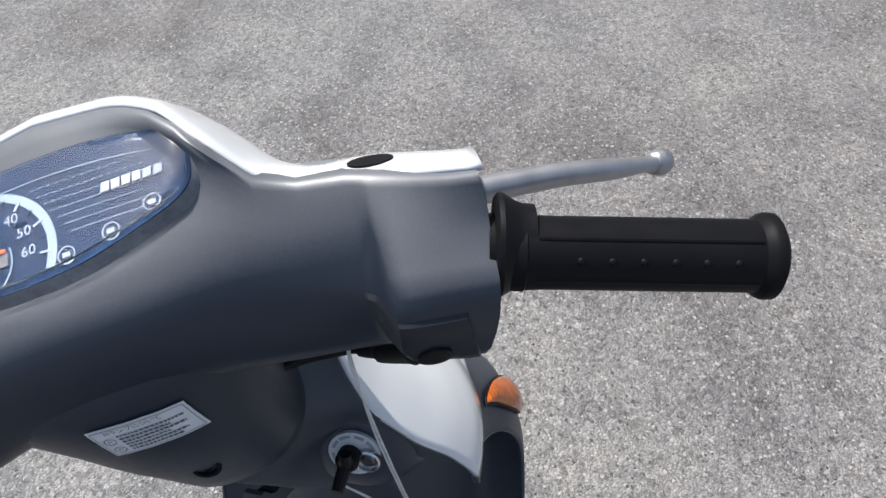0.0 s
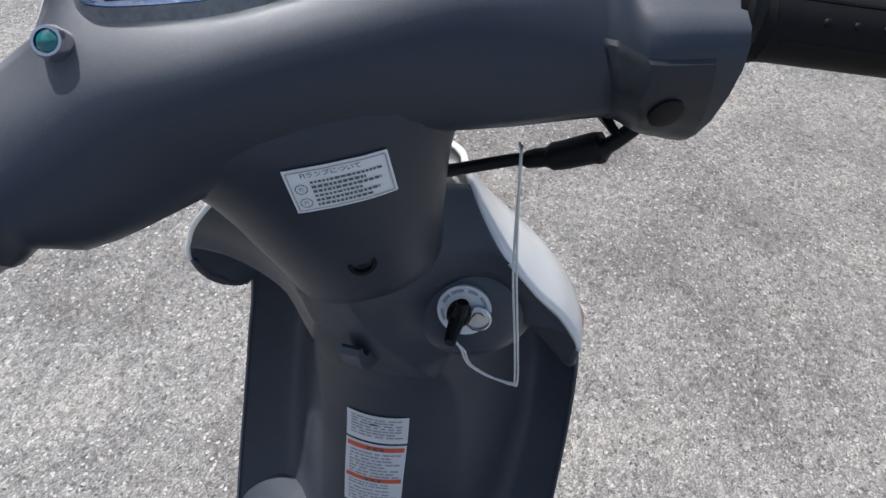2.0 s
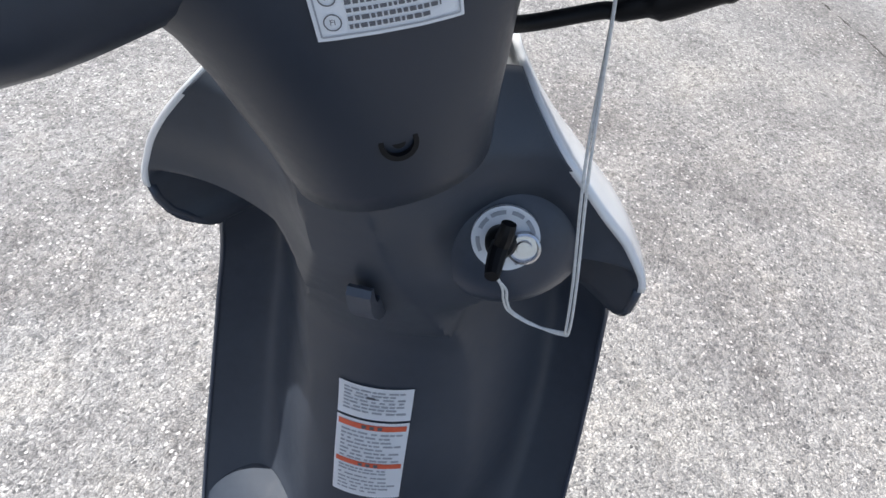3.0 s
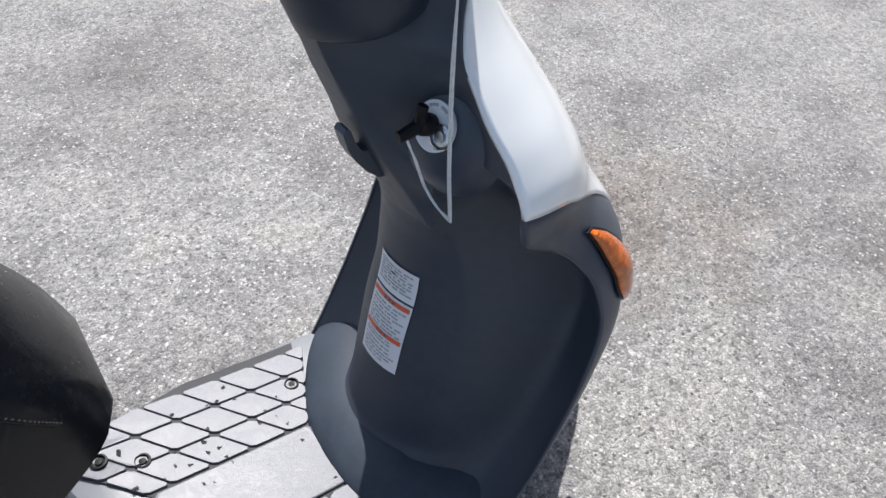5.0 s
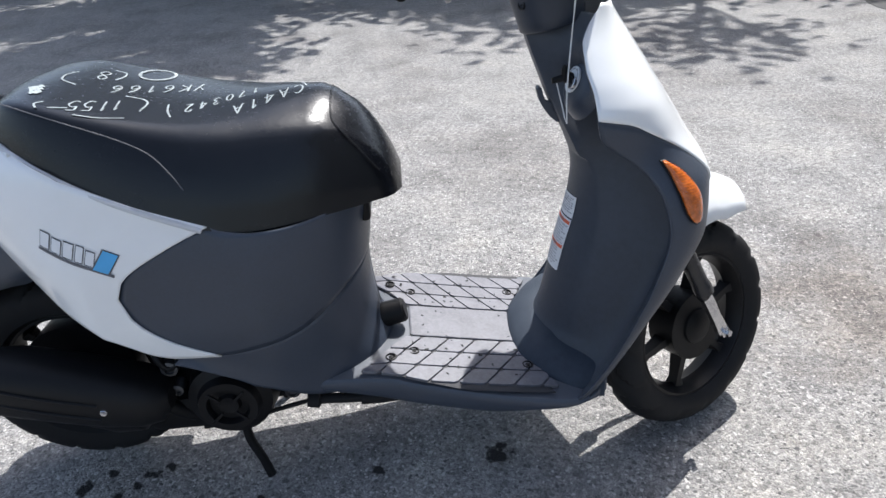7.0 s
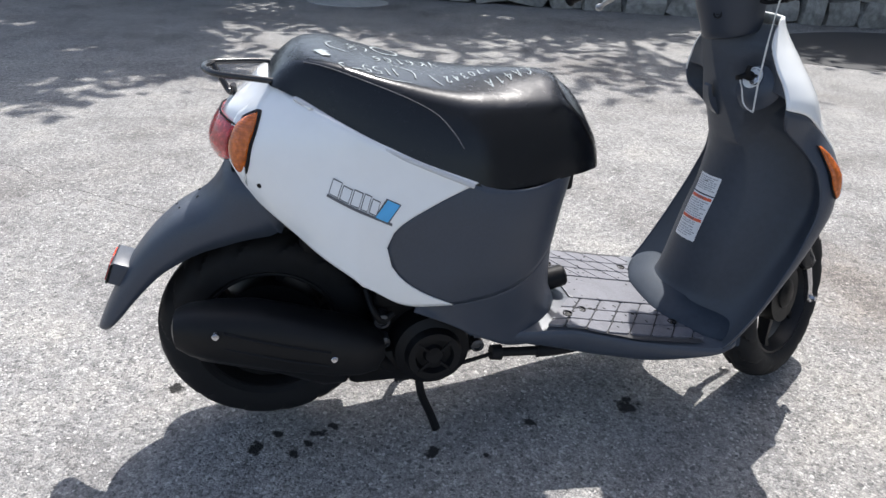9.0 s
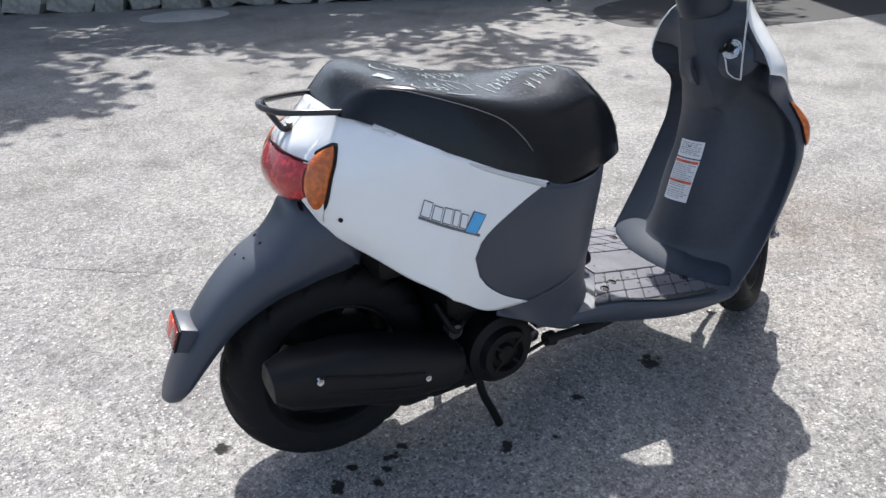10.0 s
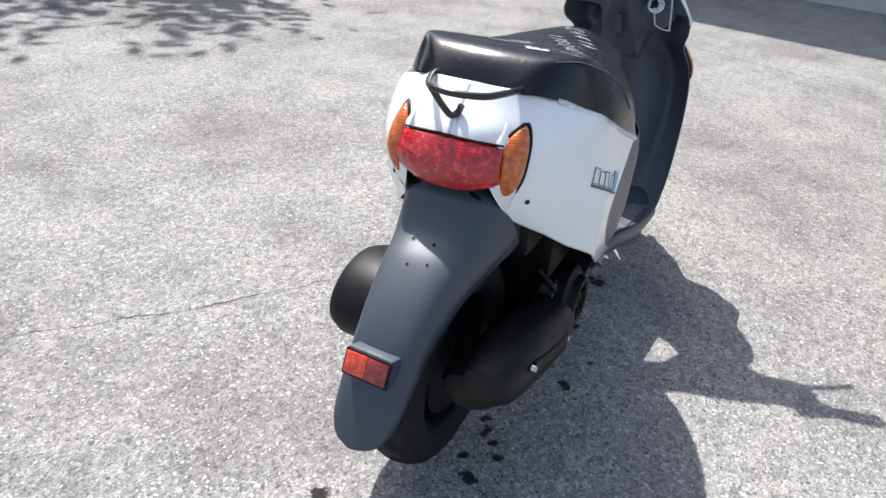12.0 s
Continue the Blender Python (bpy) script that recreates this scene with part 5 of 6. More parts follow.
stand = part("centre_stand", join(tube([(0.295, -0.075, 0.13), (0.300, -0.09, 0.085), (0.318, -0.10, 0.04), (0.330, -0.11, 0.006)], 0.0085, 10, 16), tube([(0.295, 0.075, 0.13), (0.300, 0.09, 0.085), (0.318, 0.10, 0.04), (0.330, 0.11, 0.006)], 0.0085, 10, 16), tube([(0.296, -0.078, 0.12), (0.296, 0.078, 0.12)], 0.009, 10, 4)), ENGINE, scooter, "black centre stand, lowered")

part("engine_bay", join(block((0.14, 0.22, 0.08), (0.15, 0, 0.452), 0.02), block((0.16, 0.24, 0.16), (0.28, 0, 0.385), 0.02), block((0.12, 0.20, 0.17), (0.265, 0, 0.335), 0.02), block((0.08, 0.05, 0.2), (0.20, 0.085, 0.36), 0.01)), BLACK, engine)

# ---- rear rack ----
part("rear_rack", join(tube([(0.08, -0.074, 0.694), (0.042, -0.072, 0.699), (0.004, -0.068, 0.703), (-0.030, -0.054, 0.705), (-0.046, -0.018, 0.706), (-0.036, 0.021, 0.705), (0.004, 0.045, 0.702), (0.042, 0.058, 0.699), (0.08, 0.063, 0.694)], 0.0048, 12, 48),
                       tube([(-0.037, 0.020, 0.704), (-0.021, 0.008, 0.676), (-0.013, 0.0, 0.664), (-0.006, -0.007, 0.667), (-0.006, -0.012, 0.678)], 0.005, 10, 24)), BLACK_TUBE, scooter, "black tubular rear rack with a hook")


# ---- instrument panel ----
def dial_pose(lift):
    return axes(Vector((0.853, 0, 0.9475)) + Vector((-0.36, 0, 0.93)).normalized() * (lift + 0.001), (0, -1, 0), (-0.36, 0, 0.93))


window = [(x, y) for x, y in ((-0.0775, 0.0205), (-0.068, 0.0250), (-0.043, 0.0325), (-0.015, 0.0345), (0.015, 0.0345), (0.043, 0.0325), (0.068, 0.0250), (0.0775, 0.0205), (0.0785, 0.004), (0.0770, -0.008), (0.068, -0.0150), (0.046, -0.0215), (0.02, -0.028), (-0.02, -0.028), (-0.046, -0.0215), (-0.068, -0.0150), (-0.0770, -0.008), (-0.0785, 0.004))]
outline = [(p.x, p.y) for p in chaikin([(x, y, 0) for x, y in window], 2)]
meter = part("instrument_panel", steered(plate(outline, 0.002, dial_pose(0.0005))), DIAL, scooter, "blue instrument dial with white figures")
rim_line = [Vector((x, y, 0)) for x, y in outline]
rim = bmesh.new()
low, high, inn = [], [], []
for p in rim_line:
    low.append(rim.verts.new((p.x * 1.065, p.y * 1.19, -0.0055)))
    high.append(rim.verts.new((p.x * 1.004, p.y * 1.01, 0.0022)))
    inn.append(rim.verts.new((p.x * 0.99, p.y * 0.975, 0.001)))
for a, b in ((low, high), (high, inn)):
    for k in range(len(a)):
        j = (k + 1) % len(a)
        rim.faces.new((a[k], a[j], b[j], b[k]))
bmesh.ops.recalc_face_normals(rim, faces=rim.faces)
rim.transform(dial_pose(0))
part("dial_rim", steered(rim), BEZEL, meter, "pale bleached bezel")


def glass_lift(x, y):
    return 0.0034 + 0.0032 * (1 - (x / 0.077) ** 2) - 0.045 * y


shells = (0.965, 0.85, 0.7, 0.5, 0.3, 0.04)
pane = loft([[(x * 0.995, y * 0.995, 0.002) for x, y in outline]] + [[(x * k, y * k, glass_lift(x * k, y * k)) for x, y in outline] for k in shells]
            + [[(x * k, y * k, glass_lift(x * k, y * k) - 0.0012) for x, y in outline] for k in shells[::-1]] + [[(x * 0.98, y * 0.98, 0.001) for x, y in outline], [(x * 0.995, y * 0.995, 0.002) for x, y in outline]], caps=False)
bmesh.ops.remove_doubles(pane, verts=pane.verts, dist=0.00001)
pane.transform(dial_pose(0))
pane_ob = part("dial_glass", steered(pane), GLASS, meter, "scuffed clear dial glass", crease=60)
pane_ob.visible_shadow = False


def on_dial(name, outline2, material, lift=0.0027, thick=0.0003):
    return part(name, steered(plate(outline2, thick, dial_pose(lift))), material, meter, flat=True)


def slab(cx, cy, length, width, turn=0.0):
    c, t = math.cos(radians(turn)), math.sin(radians(turn))
    return [(cx + x * c - y * t, cy + x * t + y * c) for x, y in ((-length / 2, -width / 2), (length / 2, -width / 2), (length / 2, width / 2), (-length / 2, width / 2))]


DX, DY, DR = -0.0225, -0.012, 0.0322
on_dial("speed_scale", sector(DX, DY, DR, DR + 0.0042, -20, 105), DIAL_PALE)
for k in range(9):
    a = -6 + 14.5 * k
    on_dial("scale_tick", slab(DX + (DR - 0.001) * math.cos(radians(a)), DY + (DR - 0.001) * math.sin(radians(a)), 0.003 if k % 2 else 0.005, 0.0009, a), DIAL if k % 2 else DIAL_WHITE, 0.0031)


def lettering(words, size):
    """A flat mesh of the built-in font, its middle at the origin."""
    data = bpy.data.curves.new("letters", "FONT")
    data.body, data.size, data.align_x, data.align_y, data.resolution_u = words, size, "CENTER", "CENTER", 3
    ob = bpy.data.objects.new("letters", data)
    mesh = bpy.data.meshes.new_from_object(ob)
    bm = bmesh.new()
    bm.from_mesh(mesh)
    bpy.data.objects.remove(ob)
    bpy.data.meshes.remove(mesh)
    return bm


for words, x, y in (("60", 0.0005, -0.0118), ("50", -0.001, -0.0015), ("40", -0.0068, 0.0070), ("30", -0.0205, 0.0112), ("20", -0.0325, 0.0060)):
    bm = lettering(words, 0.0072)
    bm.transform(dial_pose(0.003) @ Matrix.Translation((x, y, 0)))
    part("scale_number", steered(bm), DIAL_WHITE, meter, flat=True)
on_dial("odometer", slab(-0.026, -0.0115, 0.034, 0.0060, -2), PRINT, 0.003)
on_dial("odometer_frame", slab(-0.028, -0.0160, 0.030, 0.0012, -2), DIAL_PALE, 0.003)
on_dial("inner_ring", sector(-0.024, -0.0125, 0.0165, 0.0172, -45, 20), DIAL_PALE, 0.003)
on_dial("needle", [(-0.0465, -0.0078), (-0.0095, -0.0088), (-0.0095, -0.0072), (-0.020, -0.0052), (-0.023, -0.0036), (-0.027, -0.0036), (-0.030, -0.0054), (-0.0465, -0.0064)], NEEDLE, 0.0036, 0.0006)
hub = lathe([(0.0055, 0.0), (0.0052, 0.0012), (0.0005, 0.0014)], 20)
hub.transform(dial_pose(0.003) @ Matrix.Translation((-0.0500, -0.0045, 0)))
part("needle_hub", steered(hub), BLACK, meter)
for row in range(7):
    y = 0.0165 - 0.0045 * row
    x0, x1 = 0.004 + 0.0030 * row, 0.057 - 0.0006 * row
    for k in range(14):
        x = x0 + (x1 - x0) * k / 13
        on_dial("dial_dash", slab(x, y - 0.06 * (x - 0.03), 0.0016, 0.0005, -3), DIAL_PALE)
on_dial("arc_line", [(x, 0.0232 - 2.0 * x * x) for x in np.linspace(-0.055, 0.062, 24)] + [(x, 0.0228 - 2.0 * x * x) for x in np.linspace(0.062, -0.055, 24)], DIAL_PALE)
# maker's mark: plain slanted shapes
for k in range(6):
    on_dial("maker_mark", [(a + 0.0365 + 0.0050 * k, b - 0.0015 - 0.0002 * k) for a, b in ((0, 0.0042), (0.0040, 0.0042), (0.0047, 0.0088), (0.0007, 0.0088))], DIAL_WHITE, 0.0032)
for x, y in ((0.0585, -0.0110), (0.0385, -0.0172), (0.0175, -0.0205)):
    on_dial("tell_tale", sector(x, y, 0.0036, 0.0041, 0, 359.9, 28), DIAL_WHITE)
    on_dial("tell_tale_mark", slab(x, y, 0.0035, 0.0022), DIAL_WHITE)
jewel_ring = lathe([(0.0072, -0.006), (0.0072, 0.006), (0.0062, 0.0085), (0.0050, 0.0085), (0.0048, 0.007)], 28)
jewel_pose = axes((0.834, 0.089, 0.936), (0, -1, 0), (-0.75, 0.05, 0.66))
jewel_ring.transform(jewel_pose)
bolt = part("jewel_bolt", steered(jewel_ring), STEEL, cover, "chrome bolt with a green jewel")
gem = lathe([(0.005, 0.0065), (0.0043, 0.008), (0.0025, 0.009), (0.0005, 0.0093)], 12)
gem.transform(jewel_pose)
part("jewel", steered(gem), JEWEL, bolt)

# ---- stickers ----
rear_skins = []
for skin_ob in (cover, column_ob):
    rear_skins.append(BVHTree.FromPolygons([STEER.inverted() @ v.co for v in skin_ob.data.vertices], [p.vertices[:] for p in skin_ob.data.polygons]))


def fi_skin(u, v, lift):
    """The notice lies on cover and column, seen from behind."""
    y, z = 0.0185 - 0.0475 * u, 0.8500 + 0.025 * v - 0.004 * u
    hits = [t.ray_cast(Vector((0.6, y, z)), Vector((1, 0, 0)))[0] for t in rear_skins]
    return Vector((min([h.x for h in hits if h] + [0.80]) - lift, y, z))


def shield_skin(y, z, lift):
    p = shield_in((y / edge_y(z, y) + 1) / 2, (z - 0.18) / 0.61)
    return p + Vector((-lift, 0, lift * 0.25))


def warn_skin(u, v, lift):
    return shield_skin(0.030 - 0.063 * u, 0.349 + 0.1375 * v + 0.006 * u, lift)


def cowl_skin(x, z, lift):
    return hull(hull_s(x, z), z, lift)


def decal(name, skin, u0, u1, v0, v1, lift, material, parent, nu=8, nv=4, post=None, label="", slant=0.0):
    bm = patch(lambda u, v: skin(u0 + (u1 - u0) * u + slant * (v - 0.5), v0 + (v1 - v0) * v, lift), nu, nv)
    if post:
        post(bm)
    return part(name, bm, material, parent, label)


def skin_letters(name, skin, words, size, u, v, width, height, lift, material, parent, post=None):
    bm = lettering(words, size)
    for p in bm.verts:
        p.co = skin(u + p.co.x / width, v + p.co.y / height, lift)
    if post:
        post(bm)
    return part(name, bm, material, parent, flat=True)


fi = decal("notice_sticker", fi_skin, 0, 1, 0, 1, 0.0012, STICKER, scooter, 16, 8, steered, "white notice sticker with grey print")
for v in (0.06, 0.94):
    decal("sticker_border", fi_skin, 0.03, 0.97, v - 0.012, v + 0.012, 0.0016, PRINT_PALE, fi, 16, 1, steered)
for u in (0.03, 0.97):
    decal("sticker_border", fi_skin, u - 0.006, u + 0.006, 0.06, 0.94, 0.0016, PRINT_PALE, fi, 1, 8, steered)
skin_letters("sticker_title", fi_skin, "FIランプについて", 0.0036, 0.44, 0.84, 0.0475, 0.025, 0.0017, PRINT, fi, steered)
random.seed(4)
for k, (u1, thick) in enumerate(((0.92, 0.05), (0.74, 0.06), (0.88, 0.06), (0.68, 0.05), (0.84, 0.06), (0.76, 0.06))):
    v, u = 0.68 - 0.105 * k, 0.22
    while u < u1:
        d = random.uniform(0.02, 0.05)
        decal("sticker_print", fi_skin, u, min(u + d, u1), v - thick / 2, v + thick / 2, 0.0016, PRINT, fi, 2, 1, steered)
        u += d + 0.012
for v in (0.56, 0.24):
    bm = bmesh.new()
    ring_pts = sector(0, 0, 0.0024, 0.0028, 0, 359.9, 20)
    bm.faces.new([bm.verts.new(fi_skin(0.12 + x / 0.0475, v + y / 0.025, 0.0016)) for x, y in ring_pts])
    part("sticker_sign", steered(bm), PRINT, fi, flat=True)
    skin_letters("sticker_sign_text", fi_skin, "FI", 0.0026, 0.12, v, 0.0475, 0.025, 0.0016, PRINT, fi, steered)

warn = decal("warning_label", warn_skin, 0, 1, 0, 0.70, 0.0012, STICKER, scooter, 16, 16, None, "white warning label with red bars")
decal("label_top_sheet", warn_skin, 0, 1, 0.72, 1, 0.0012, STICKER, warn, 16, 8)
for v in (0.655, 0.325):
    decal("red_bar", warn_skin, 0.03, 0.97, v - 0.022, v + 0.022, 0.0017, RED_PRINT, warn, 12, 1)
    for k in range(3):
        decal("bar_sign", warn_skin, 0.37 + 0.11 * k, 0.43 + 0.11 * k, v - 0.014, v + 0.014, 0.0021, PRINT, warn, 2, 1)
for v in [0.60 - 0.033 * k for k in range(8)] + [0.275, 0.245, 0.20, 0.16, 0.125, 0.09, 0.055] + [0.96, 0.93, 0.90, 0.87, 0.84, 0.81, 0.78]:
    u = 0.08
    end = random.uniform(0.7, 0.93)
    while u < end:
        d = random.uniform(0.04, 0.14)
        decal("label_print", warn_skin, u, min(u + d, 0.93), v - 0.008, v + 0.008, 0.0016, PRINT_PALE, warn, 2, 1)
        u += d + random.choice((0.015, 0.02, 0.05))
decal("label_sign", warn_skin, 0.40, 0.52, 0.895, 0.915, 0.0019, PRINT, warn, 2, 1)

# model badge on the white cowl, right side: plain slanted shapes
def badge_skin(u, v, lift):
    return cowl_skin(0.126 + 0.092 * u + 0.010 * v, 0.556 - 0.044 * u + 0.030 * v, lift)


badge = decal("model_badge", badge_skin, -0.02, 1.0, -0.12, 0.02, 0.0042, PRINT, rear_cowl, 12, 2, None, "silver and blue model badge")
for u0, u1, v1 in ((0.0, 0.12, 0.80), (0.16, 0.28, 0.72), (0.32, 0.44, 0.78), (0.48, 0.57, 0.80), (0.61, 0.72, 0.72)):
    decal("badge_bar", badge_skin, u0 - 0.010, u1 + 0.010, 0.05, v1 + 0.05, 0.0040, PRINT, badge, 3, 2)
    decal("badge_bar", badge_skin, u0, u1, 0.10, v1, 0.0045, STICKER, badge, 3, 2)
decal("badge_bar", badge_skin, 0.75, 0.99, -0.05, 1.02, 0.0040, PRINT, badge, 3, 3, slant=0.10)
decal("badge_figure", badge_skin, 0.77, 0.97, -0.02, 0.98, 0.0047, BLUE_PRINT, badge, 3, 3, slant=0.10)


# ---- chalk strokes on the seat ----
def seat_skin(x, y, lift=0.0):
    t, l, w, k2 = seat_top(x), seat_low(x), seat_half(x), seat_flat(x)
    q = min(1.0, abs(y) / (w * k2))
    return Vector((x, y, t - seat_crown(x) * (t - l) * q * q + lift))


def stroke(bm, points, width=0.0026):
    """One chalk line drawn on the seat, of uneven width."""
    line = smooth_curve([(x, y, 0) for x, y in points], max(6, 5 * len(points)))
    rows = []
    for k, p in enumerate(line):
        way = (line[min(k + 1, len(line) - 1)] - line[max(k - 1, 0)]).normalized()
        n = Vector((-way.y, way.x, 0)) * width * (0.5 + 0.25 * noise.noise(p * 300))
        rows.append([bm.verts.new(seat_skin(q.x, q.y, 0.0010)) for q in (p + n, p - n)])
    for a, b in zip(rows, rows[1:]):
        bm.faces.new((a[0], a[1], b[1], b[0]))


def chalk(name, strokes, width=0.0026):
    bm = bmesh.new()
    for points in strokes:
        stroke(bm, points, width)
    bmesh.ops.recalc_face_normals(bm, faces=bm.faces)
    for f in bm.faces:
        if f.normal.z < 0:
            f.normal_flip()
    part(name, bm, CHALK, seat)


def oval(cx, cy, rx, ry, a0=0, a1=360, n=12):
    return [(cx + rx * math.cos(radians(a0 + (a1 - a0) * k / n)), cy + ry * math.sin(radians(a0 + (a1 - a0) * k / n))) for k in range(n + 1)]


GLYPHS = {
    "C": [[(1, 0.85), (0.6, 1), (0.15, 0.8), (0, 0.45), (0.2, 0.1), (0.7, 0), (1, 0.15)]],
    "A": [[(0, 0), (0.5, 1)], [(0.5, 1), (1, 0)], [(0.2, 0.4), (0.85, 0.4)]],
    "Y": [[(0, 1), (0.5, 0.5)], [(1, 1), (0.3, 0)]],
    "K": [[(0, 0), (0, 1)], [(0.9, 1), (0.05, 0.5)], [(0.05, 0.5), (0.95, 0)]],
    "0": [oval(0.5, 0.5, 0.5, 0.45)],
    "1": [[(0.2, 0.75), (0.55, 1)], [(0.55, 1), (0.5, 0)]],
    "2": [[(0, 0.8), (0.4, 1), (0.9, 0.8), (0.6, 0.4), (0, 0)], [(0, 0), (1, 0.02)]],
    "3": [[(0, 0.9), (0.5, 1), (0.9, 0.78), (0.4, 0.55), (0.9, 0.3), (0.5, 0), (0, 0.12)]],
    "4": [[(0.7, 0), (0.7, 1)], [(0.7, 1), (0, 0.35)], [(0, 0.35), (1, 0.35)]],
    "5": [[(0.95, 1), (0.15, 1)], [(0.15, 1), (0.1, 0.6)], [(0.1, 0.6), (0.6, 0.65), (0.95, 0.35), (0.5, 0), (0, 0.1)]],
    "6": [[(0.8, 1), (0.25, 0.7), (0.05, 0.3), (0.4, 0), (0.85, 0.2), (0.6, 0.5), (0.1, 0.35)]],
    "7": [[(0, 1), (1, 1)], [(1, 1), (0.35, 0)]],
    "8": [[(0.5, 0.5), (0.1, 0.75), (0.5, 1), (0.9, 0.75), (0.5, 0.5), (0.05, 0.25), (0.5, 0), (0.95, 0.25), (0.5, 0.5)]],
}


def chalk_word(word, first, last, high_first, high_last, wide, up=(0.10, -0.99)):
    """Handwriting from the middle of the first sign to that of the last one; it is read from the left side of the seat."""
    a, b, up = Vector((*first, 0)), Vector((*last, 0)), Vector((*up, 0))
    for k, sign in enumerate(word):
        f = k / max(len(word) - 1, 1)
        mid, high = a + (b - a) * f, high_first + (high_last - high_first) * f
        way = (b - a).normalized() if len(word) > 1 else Vector((-1, -0.3, 0)).normalized()
        chalk("chalk_sign", [[(lambda q: (q.x, q.y))(mid + way * ((x - 0.5) * wide) + up * ((y - 0.5) * high)) for x, y in line] for line in GLYPHS[sign]], 0.0024)


chalk_word("CA41A", (0.477, -0.010), (0.396, -0.066), 0.034, 0.028, 0.014)
chalk_word("170342", (0.410, 0.005), (0.327, -0.060), 0.026, 0.028, 0.010)
chalk_word("YK6166", (0.320, 0.040), (0.218, -0.018), 0.040, 0.030, 0.014)
chalk_word("11", (0.238, -0.079), (0.2245, -0.088), 0.034, 0.034, 0.006)
chalk_word("55", (0.208, -0.095), (0.1915, -0.102), 0.034, 0.032, 0.012)
chalk_word("8", (0.184, 0.035), (0.184, 0.035), 0.042, 0.042, 0.014)
for points in ([(0.298, -0.052), (0.302, -0.075), (0.311, -0.096)], [(0.237, -0.040), (0.262, -0.044), (0.271, -0.058), (0.269, -0.088)],
               [(0.188, -0.112), (0.176, -0.118), (0.168, -0.122)], [(0.157, -0.105), (0.150, -0.115), (0.156, -0.128)], [(0.200, -0.130), (0.227, -0.128), (0.258, -0.116)],
               [(0.188, 0.072), (0.205, 0.066), (0.209, 0.045), (0.204, 0.022)], [(0.150, 0.034), (0.140, 0.012), (0.146, -0.014), (0.168, -0.028)], [(0.460, 0.050), (0.478, 0.030), (0.488, 0.002)]):
    chalk("chalk_line", [points], 0.0026)
chalk("chalk_oval", [[(0.245 + 0.021 * math.cos(a) - 0.0095 * math.sin(a), 0.088 + 0.020 * math.cos(a) + 0.030 * math.sin(a)) for a in (2 * math.pi * k / 20 for k in range(21))]], 0.0048)
chalk("paint_mark", [[(0.118, -0.056), (0.127, -0.050), (0.133, -0.044)], [(0.122, -0.064), (0.131, -0.060), (0.137, -0.056)], [(0.126, -0.074), (0.134, -0.072), (0.140, -0.068)]], 0.011)

# ---- cable with connector, key string ----
part("handlebar_cable", tube([(0.862, -0.058, 0.828), (0.872, -0.07, 0.8265), (0.879, -0.095, 0.833), (0.8795, -0.101, 0.834), (0.878, -0.108, 0.838), (0.876, -0.120, 0.844), (0.872, -0.135, 0.855), (0.871, -0.142, 0.859), (0.878, -0.155, 0.872), (0.89, -0.165, 0.885)],
                              lambda t: float(np.interp(t, [0, 0.33, 0.36, 0.45, 0.5, 0.52, 0.74, 0.77, 1], [0.0036, 0.0036, 0.005, 0.0055, 0.0055, 0.0078, 0.0085, 0.0042, 0.0042])), 12, 60), BLACK, scooter, "black cable with a plug connector")
bm = join(*[tube([(0.876 + d, -0.099 + d, 0.846), (0.868 + d, -0.100, 0.838), (0.862, -0.108 + d, 0.77), (0.856, -0.119 + d, 0.70), (0.856, -0.124 + d, 0.660), (0.857, -0.121, 0.6535 + d), (0.858, -0.106 + d, 0.655), (0.859, -0.091 + d, 0.661), (0.857, -0.086 + d, 0.672), (0.854, -0.084 + d, 0.684), (0.852, -0.077, 0.694 + d), (0.850, -0.073, 0.704 + d)], 0.0008, 6, 90) for d in (0.0, 0.0020)])
tagged(part("key_string", bm, STRING), "thin white cotton string tied to the ignition key", "string")

# ---- small mechanical parts ----
part("stand_rubber", tube([(0.425, -0.12, 0.192), (0.445, -0.12, 0.190), (0.448, -0.12, 0.190), (0.52, -0.122, 0.187), (0.523, -0.122, 0.187), (0.60, -0.122, 0.186)], lambda t: float(np.interp(t, [0, 0.2, 0.25, 0.6, 0.62, 0.9, 1], [0.014, 0.016, 0.009, 0.009, 0.013, 0.013, 0.009])), 14, 40), RUBBER, scooter, "black rubber sleeve under the floor")
part("brake_cable", tube([(0.24, -0.12, 0.150), (0.30, -0.122, 0.158), (0.37, -0.122, 0.176), (0.44, -0.12, 0.192)], 0.004, 8, 30), BLACK, scooter, "black cable below the engine")
part("exhaust_pipe", tube([(0.40, -0.03, 0.22), (0.36, -0.06, 0.17), (0.28, -0.10, 0.155), (0.22, -0.13, 0.20), (0.18, -0.14, 0.25)], 0.013, 12, 30), ENGINE, scooter, "black exhaust pipe")
for x, y, z, r in ((0.215, -0.125, 0.288, 0.014), (0.218, -0.128, 0.245, 0.011), (0.40, -0.11, 0.205, 0.013)):
    b = lathe([(r, -0.02), (r, 0.004), (r * 0.6, 0.006), (r * 0.55, 0.002), (0.0005, 0.002)], 20)
    b.transform(axes((x, y, z), (1, 0, 0), (0, -1, 0)))
    part("engine_boss", b, WORN, engine)
part("engine_hose", tube([(0.19, -0.10, 0.34), (0.20, -0.125, 0.31), (0.215, -0.128, 0.29), (0.235, -0.12, 0.30)], 0.006, 10, 20), BLACK, engine)

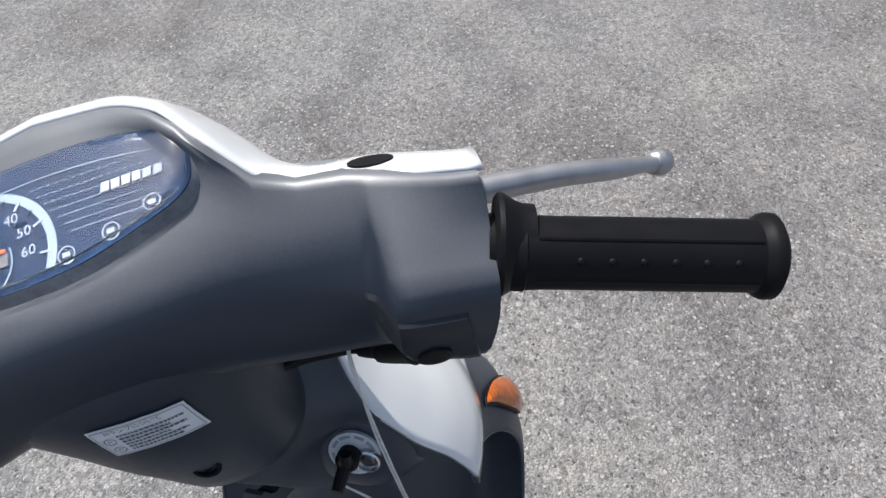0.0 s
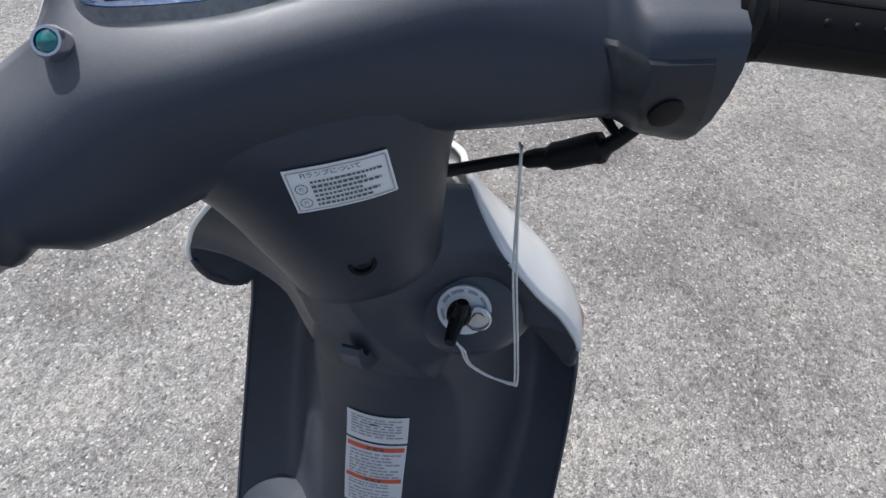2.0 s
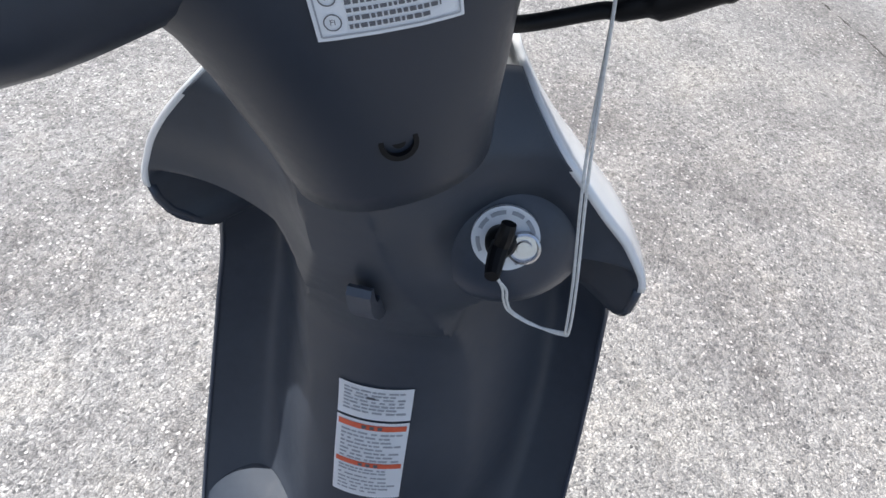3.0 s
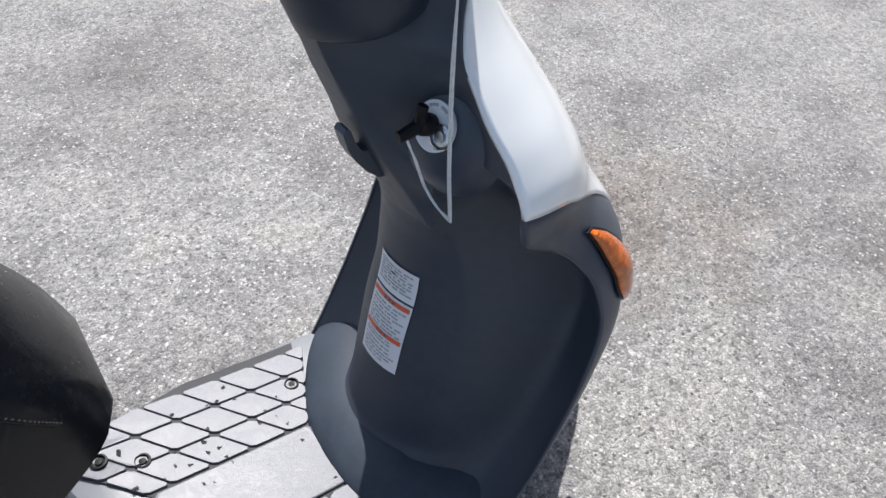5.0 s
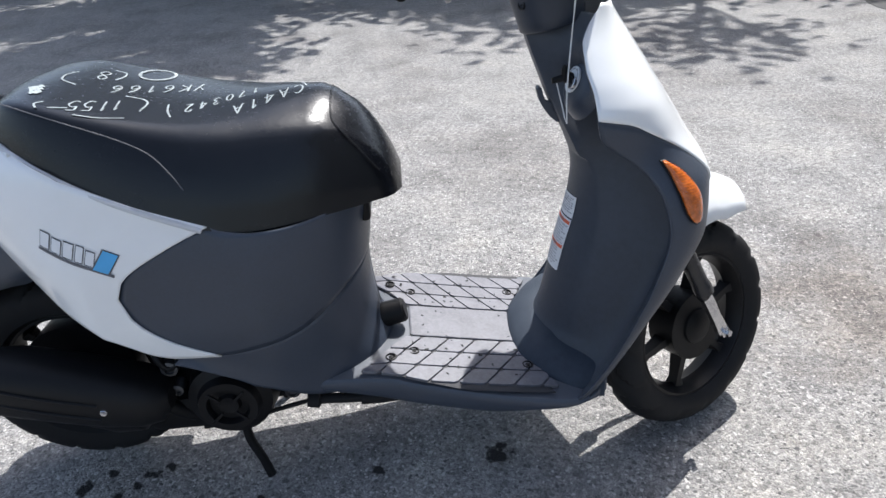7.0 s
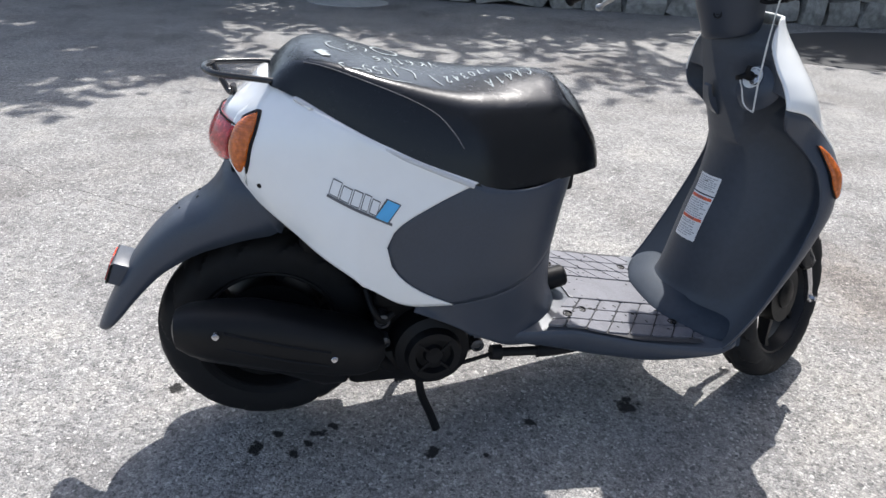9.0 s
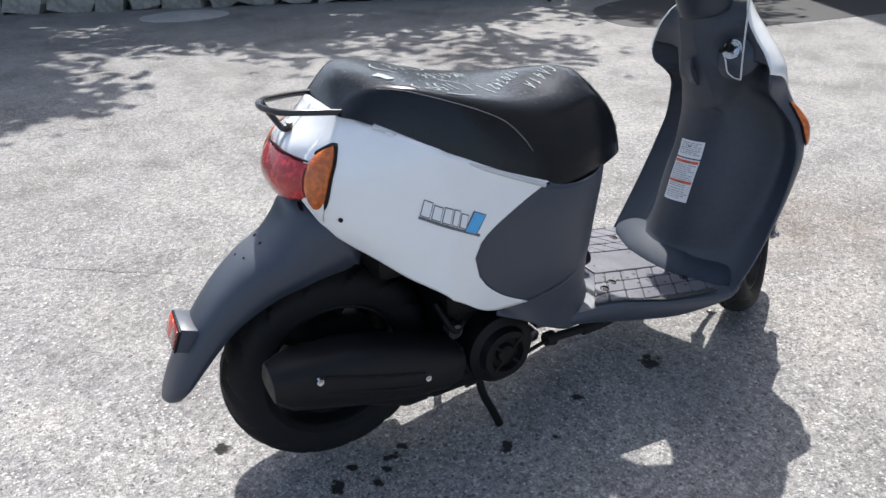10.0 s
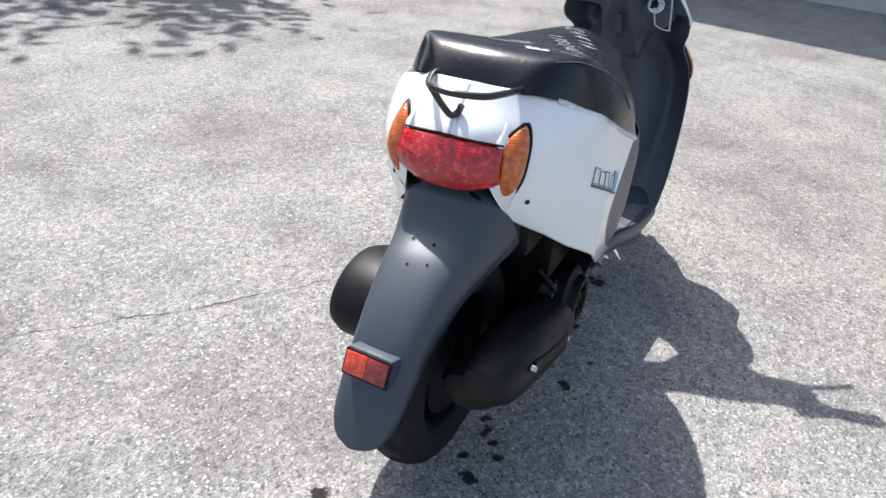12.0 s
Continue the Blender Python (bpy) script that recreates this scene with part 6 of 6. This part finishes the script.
# ---- stone wall across the yard ----
WALL_A, WALL_B = Vector((-9.0, 9.9, 0)), Vector((7.6, 4.845, 0))
along = (WALL_B - WALL_A).normalized()
away = Vector((-along.y, along.x, 0))
wall_pose = Matrix((along, away, Vector((0, 0, 1)))).transposed().to_4x4()
wall_pose.translation = WALL_A
length = (WALL_B - WALL_A).length
bm = block((length, 0.4, 1.5), (length / 2, 0.27, 0.75))
wall = tagged(part("wall_north", bm, MORTAR, flat=True), "rough grey rubble stone wall with dark joints", "wall", kind="structure")
wall.matrix_world = wall_pose
random.seed(21)


def rubble(w, h, seed):
    """One rough stone, its back in the wall."""
    noise.seed_set(seed)
    bm = bmesh.new()
    bmesh.ops.create_cube(bm, size=1)
    bmesh.ops.subdivide_edges(bm, edges=bm.edges[:], cuts=1, use_grid_fill=True)
    for v in bm.verts:
        c = v.co
        q = c.normalized() * 0.5
        c = c * 0.62 + q * 0.42
        v.co = Vector((c.x * w, c.y * 0.28, c.z * h)) + Vector(noise.noise_vector(Vector((v.co.x * 2 + seed, v.co.y * 2, v.co.z * 2)))) * 0.05
    return bm


stone_meshes = []
for k in range(14):
    mesh = bpy.data.meshes.new("stone")
    b = rubble(0.40, 0.29, k + 1)
    b.to_mesh(mesh)
    b.free()
    mesh.materials.append(STONE)
    stone_meshes.append(mesh)
for row in range(5):
    x = 4.0 + random.uniform(0, 0.2)
    while x < length - 0.5:
        w = random.uniform(0.26, 0.52)
        ob = new("stone", random.choice(stone_meshes))
        ob.parent = wall
        ob.matrix_basis = pose(x + w / 2, 0.02 + random.uniform(-0.03, 0.03), 0.13 + 0.29 * row + random.uniform(-0.03, 0.03), random.uniform(-6, 6), random.uniform(-12, 12), random.uniform(-8, 8)) @ Matrix.Diagonal((w / 0.42, 1, random.uniform(0.9, 1.15), 1))
        x += w * 0.98
noise.seed_set(1)

cover_slab = lathe([(0.42, -0.01), (0.42, 0.006), (0.40, 0.010), (0.0005, 0.010)], 40)
cover_slab.transform(Matrix.Translation((0.80, 6.2, 0)) @ Matrix.Diagonal((1.0, 0.85, 1, 1)))
tagged(part("manhole_cover", cover_slab, PALE_CEMENT), "round pale cement cover let into the asphalt", "cover", kind="structure")


# ---- trees behind the wall, whose shade falls on the yard ----
def tree(foot, crown, radius, leaves, seed):
    rng = random.Random(seed)
    root = tagged(new("tree"), "broad leafy tree growing behind the stone wall", "tree", "trees behind the wall")
    root.location = foot
    top = Vector(crown) - Vector(foot)
    limbs = [tube([(0, 0, 0), (top.x * 0.1, top.y * 0.1, top.z * 0.4), (top.x * 0.6, top.y * 0.6, top.z * 0.75), top], lambda t: 0.09 - 0.07 * t, 10, 16)]
    clumps = []
    for k in range(46):
        d = Vector((rng.gauss(0, 1), rng.gauss(0, 1), rng.gauss(0, 0.6))).normalized() * rng.uniform(0.25, 1.0) ** 0.6
        clumps.append(top + Vector((d.x * radius, d.y * radius, d.z * radius * 0.6)))
    for c in clumps[:12]:
        m = top * 0.8
        limbs.append(tube([m, m * 0.5 + c * 0.5 + Vector((0, 0, -0.15)), c], lambda t: 0.018 - 0.013 * t, 6, 8))
    part("trunk", join(*limbs), BARK, root)
    verts, faces = [], []
    for k in range(leaves):
        c = rng.choice(clumps)
        p = c + Vector((rng.gauss(0, 0.24), rng.gauss(0, 0.24), rng.gauss(0, 0.17)))
        a = Vector((rng.gauss(0, 1), rng.gauss(0, 1), rng.gauss(0, 0.5))).normalized()
        b = a.cross(Vector((rng.gauss(0, 0.4), rng.gauss(0, 0.4), 1))).normalized()
        L, W = rng.uniform(0.06, 0.11), rng.uniform(0.035, 0.055)
        n = len(verts)
        verts += [p - a * L, p + b * W, p + a * L, p - b * W]
        faces.append((n, n + 1, n + 2, n + 3))
    mesh = bpy.data.meshes.new("crown")
    mesh.from_pydata([tuple(v) for v in verts], [], faces)
    mesh.materials.append(LEAF)
    ob = new("crown", mesh)
    ob.parent = root
    return tagged(ob, kind="stuff")


SHADE = Vector((0.372, 0.532, 0)) * (0.649 / math.hypot(0.372, 0.532))
for gx, gy, height, radius, leaves, seed in ((-2.25, 4.1, 4.6, 2.0, 9500, 1), (-0.3, 6.5, 5.2, 1.9, 9000, 2), (2.3, 5.9, 5.0, 1.9, 7500, 3), (4.9, 5.2, 5.2, 1.9, 7500, 4), (1.6, 4.5, 5.6, 1.1, 900, 5), (2.45, 3.0, 6.0, 0.55, 260, 6), (-4.5, 7.5, 5.0, 2.2, 8000, 7)):
    c = Vector((gx, gy, height)) + SHADE * height
    tree((c.x + 0.3, max(c.y, 9.4 - 0.3 * c.x), 0), c, radius, leaves, seed)

# ---- house to the east, outside the view, whose shade crosses the yard ----
house = tagged(new("house"), "plain grey plastered house beside the yard", "house")
house.location, house.rotation_euler = (10.32, -0.99, 0), (0, 0, radians(-14))
part("house_wall", block((7.0, 13.0, 8.2), (0, 0, 4.1)), PLASTER, house, flat=True)
part("house_roof", block((7.4, 13.4, 0.25), (0, 0, 8.325), 0.03), PALE_CEMENT, house, flat=True)
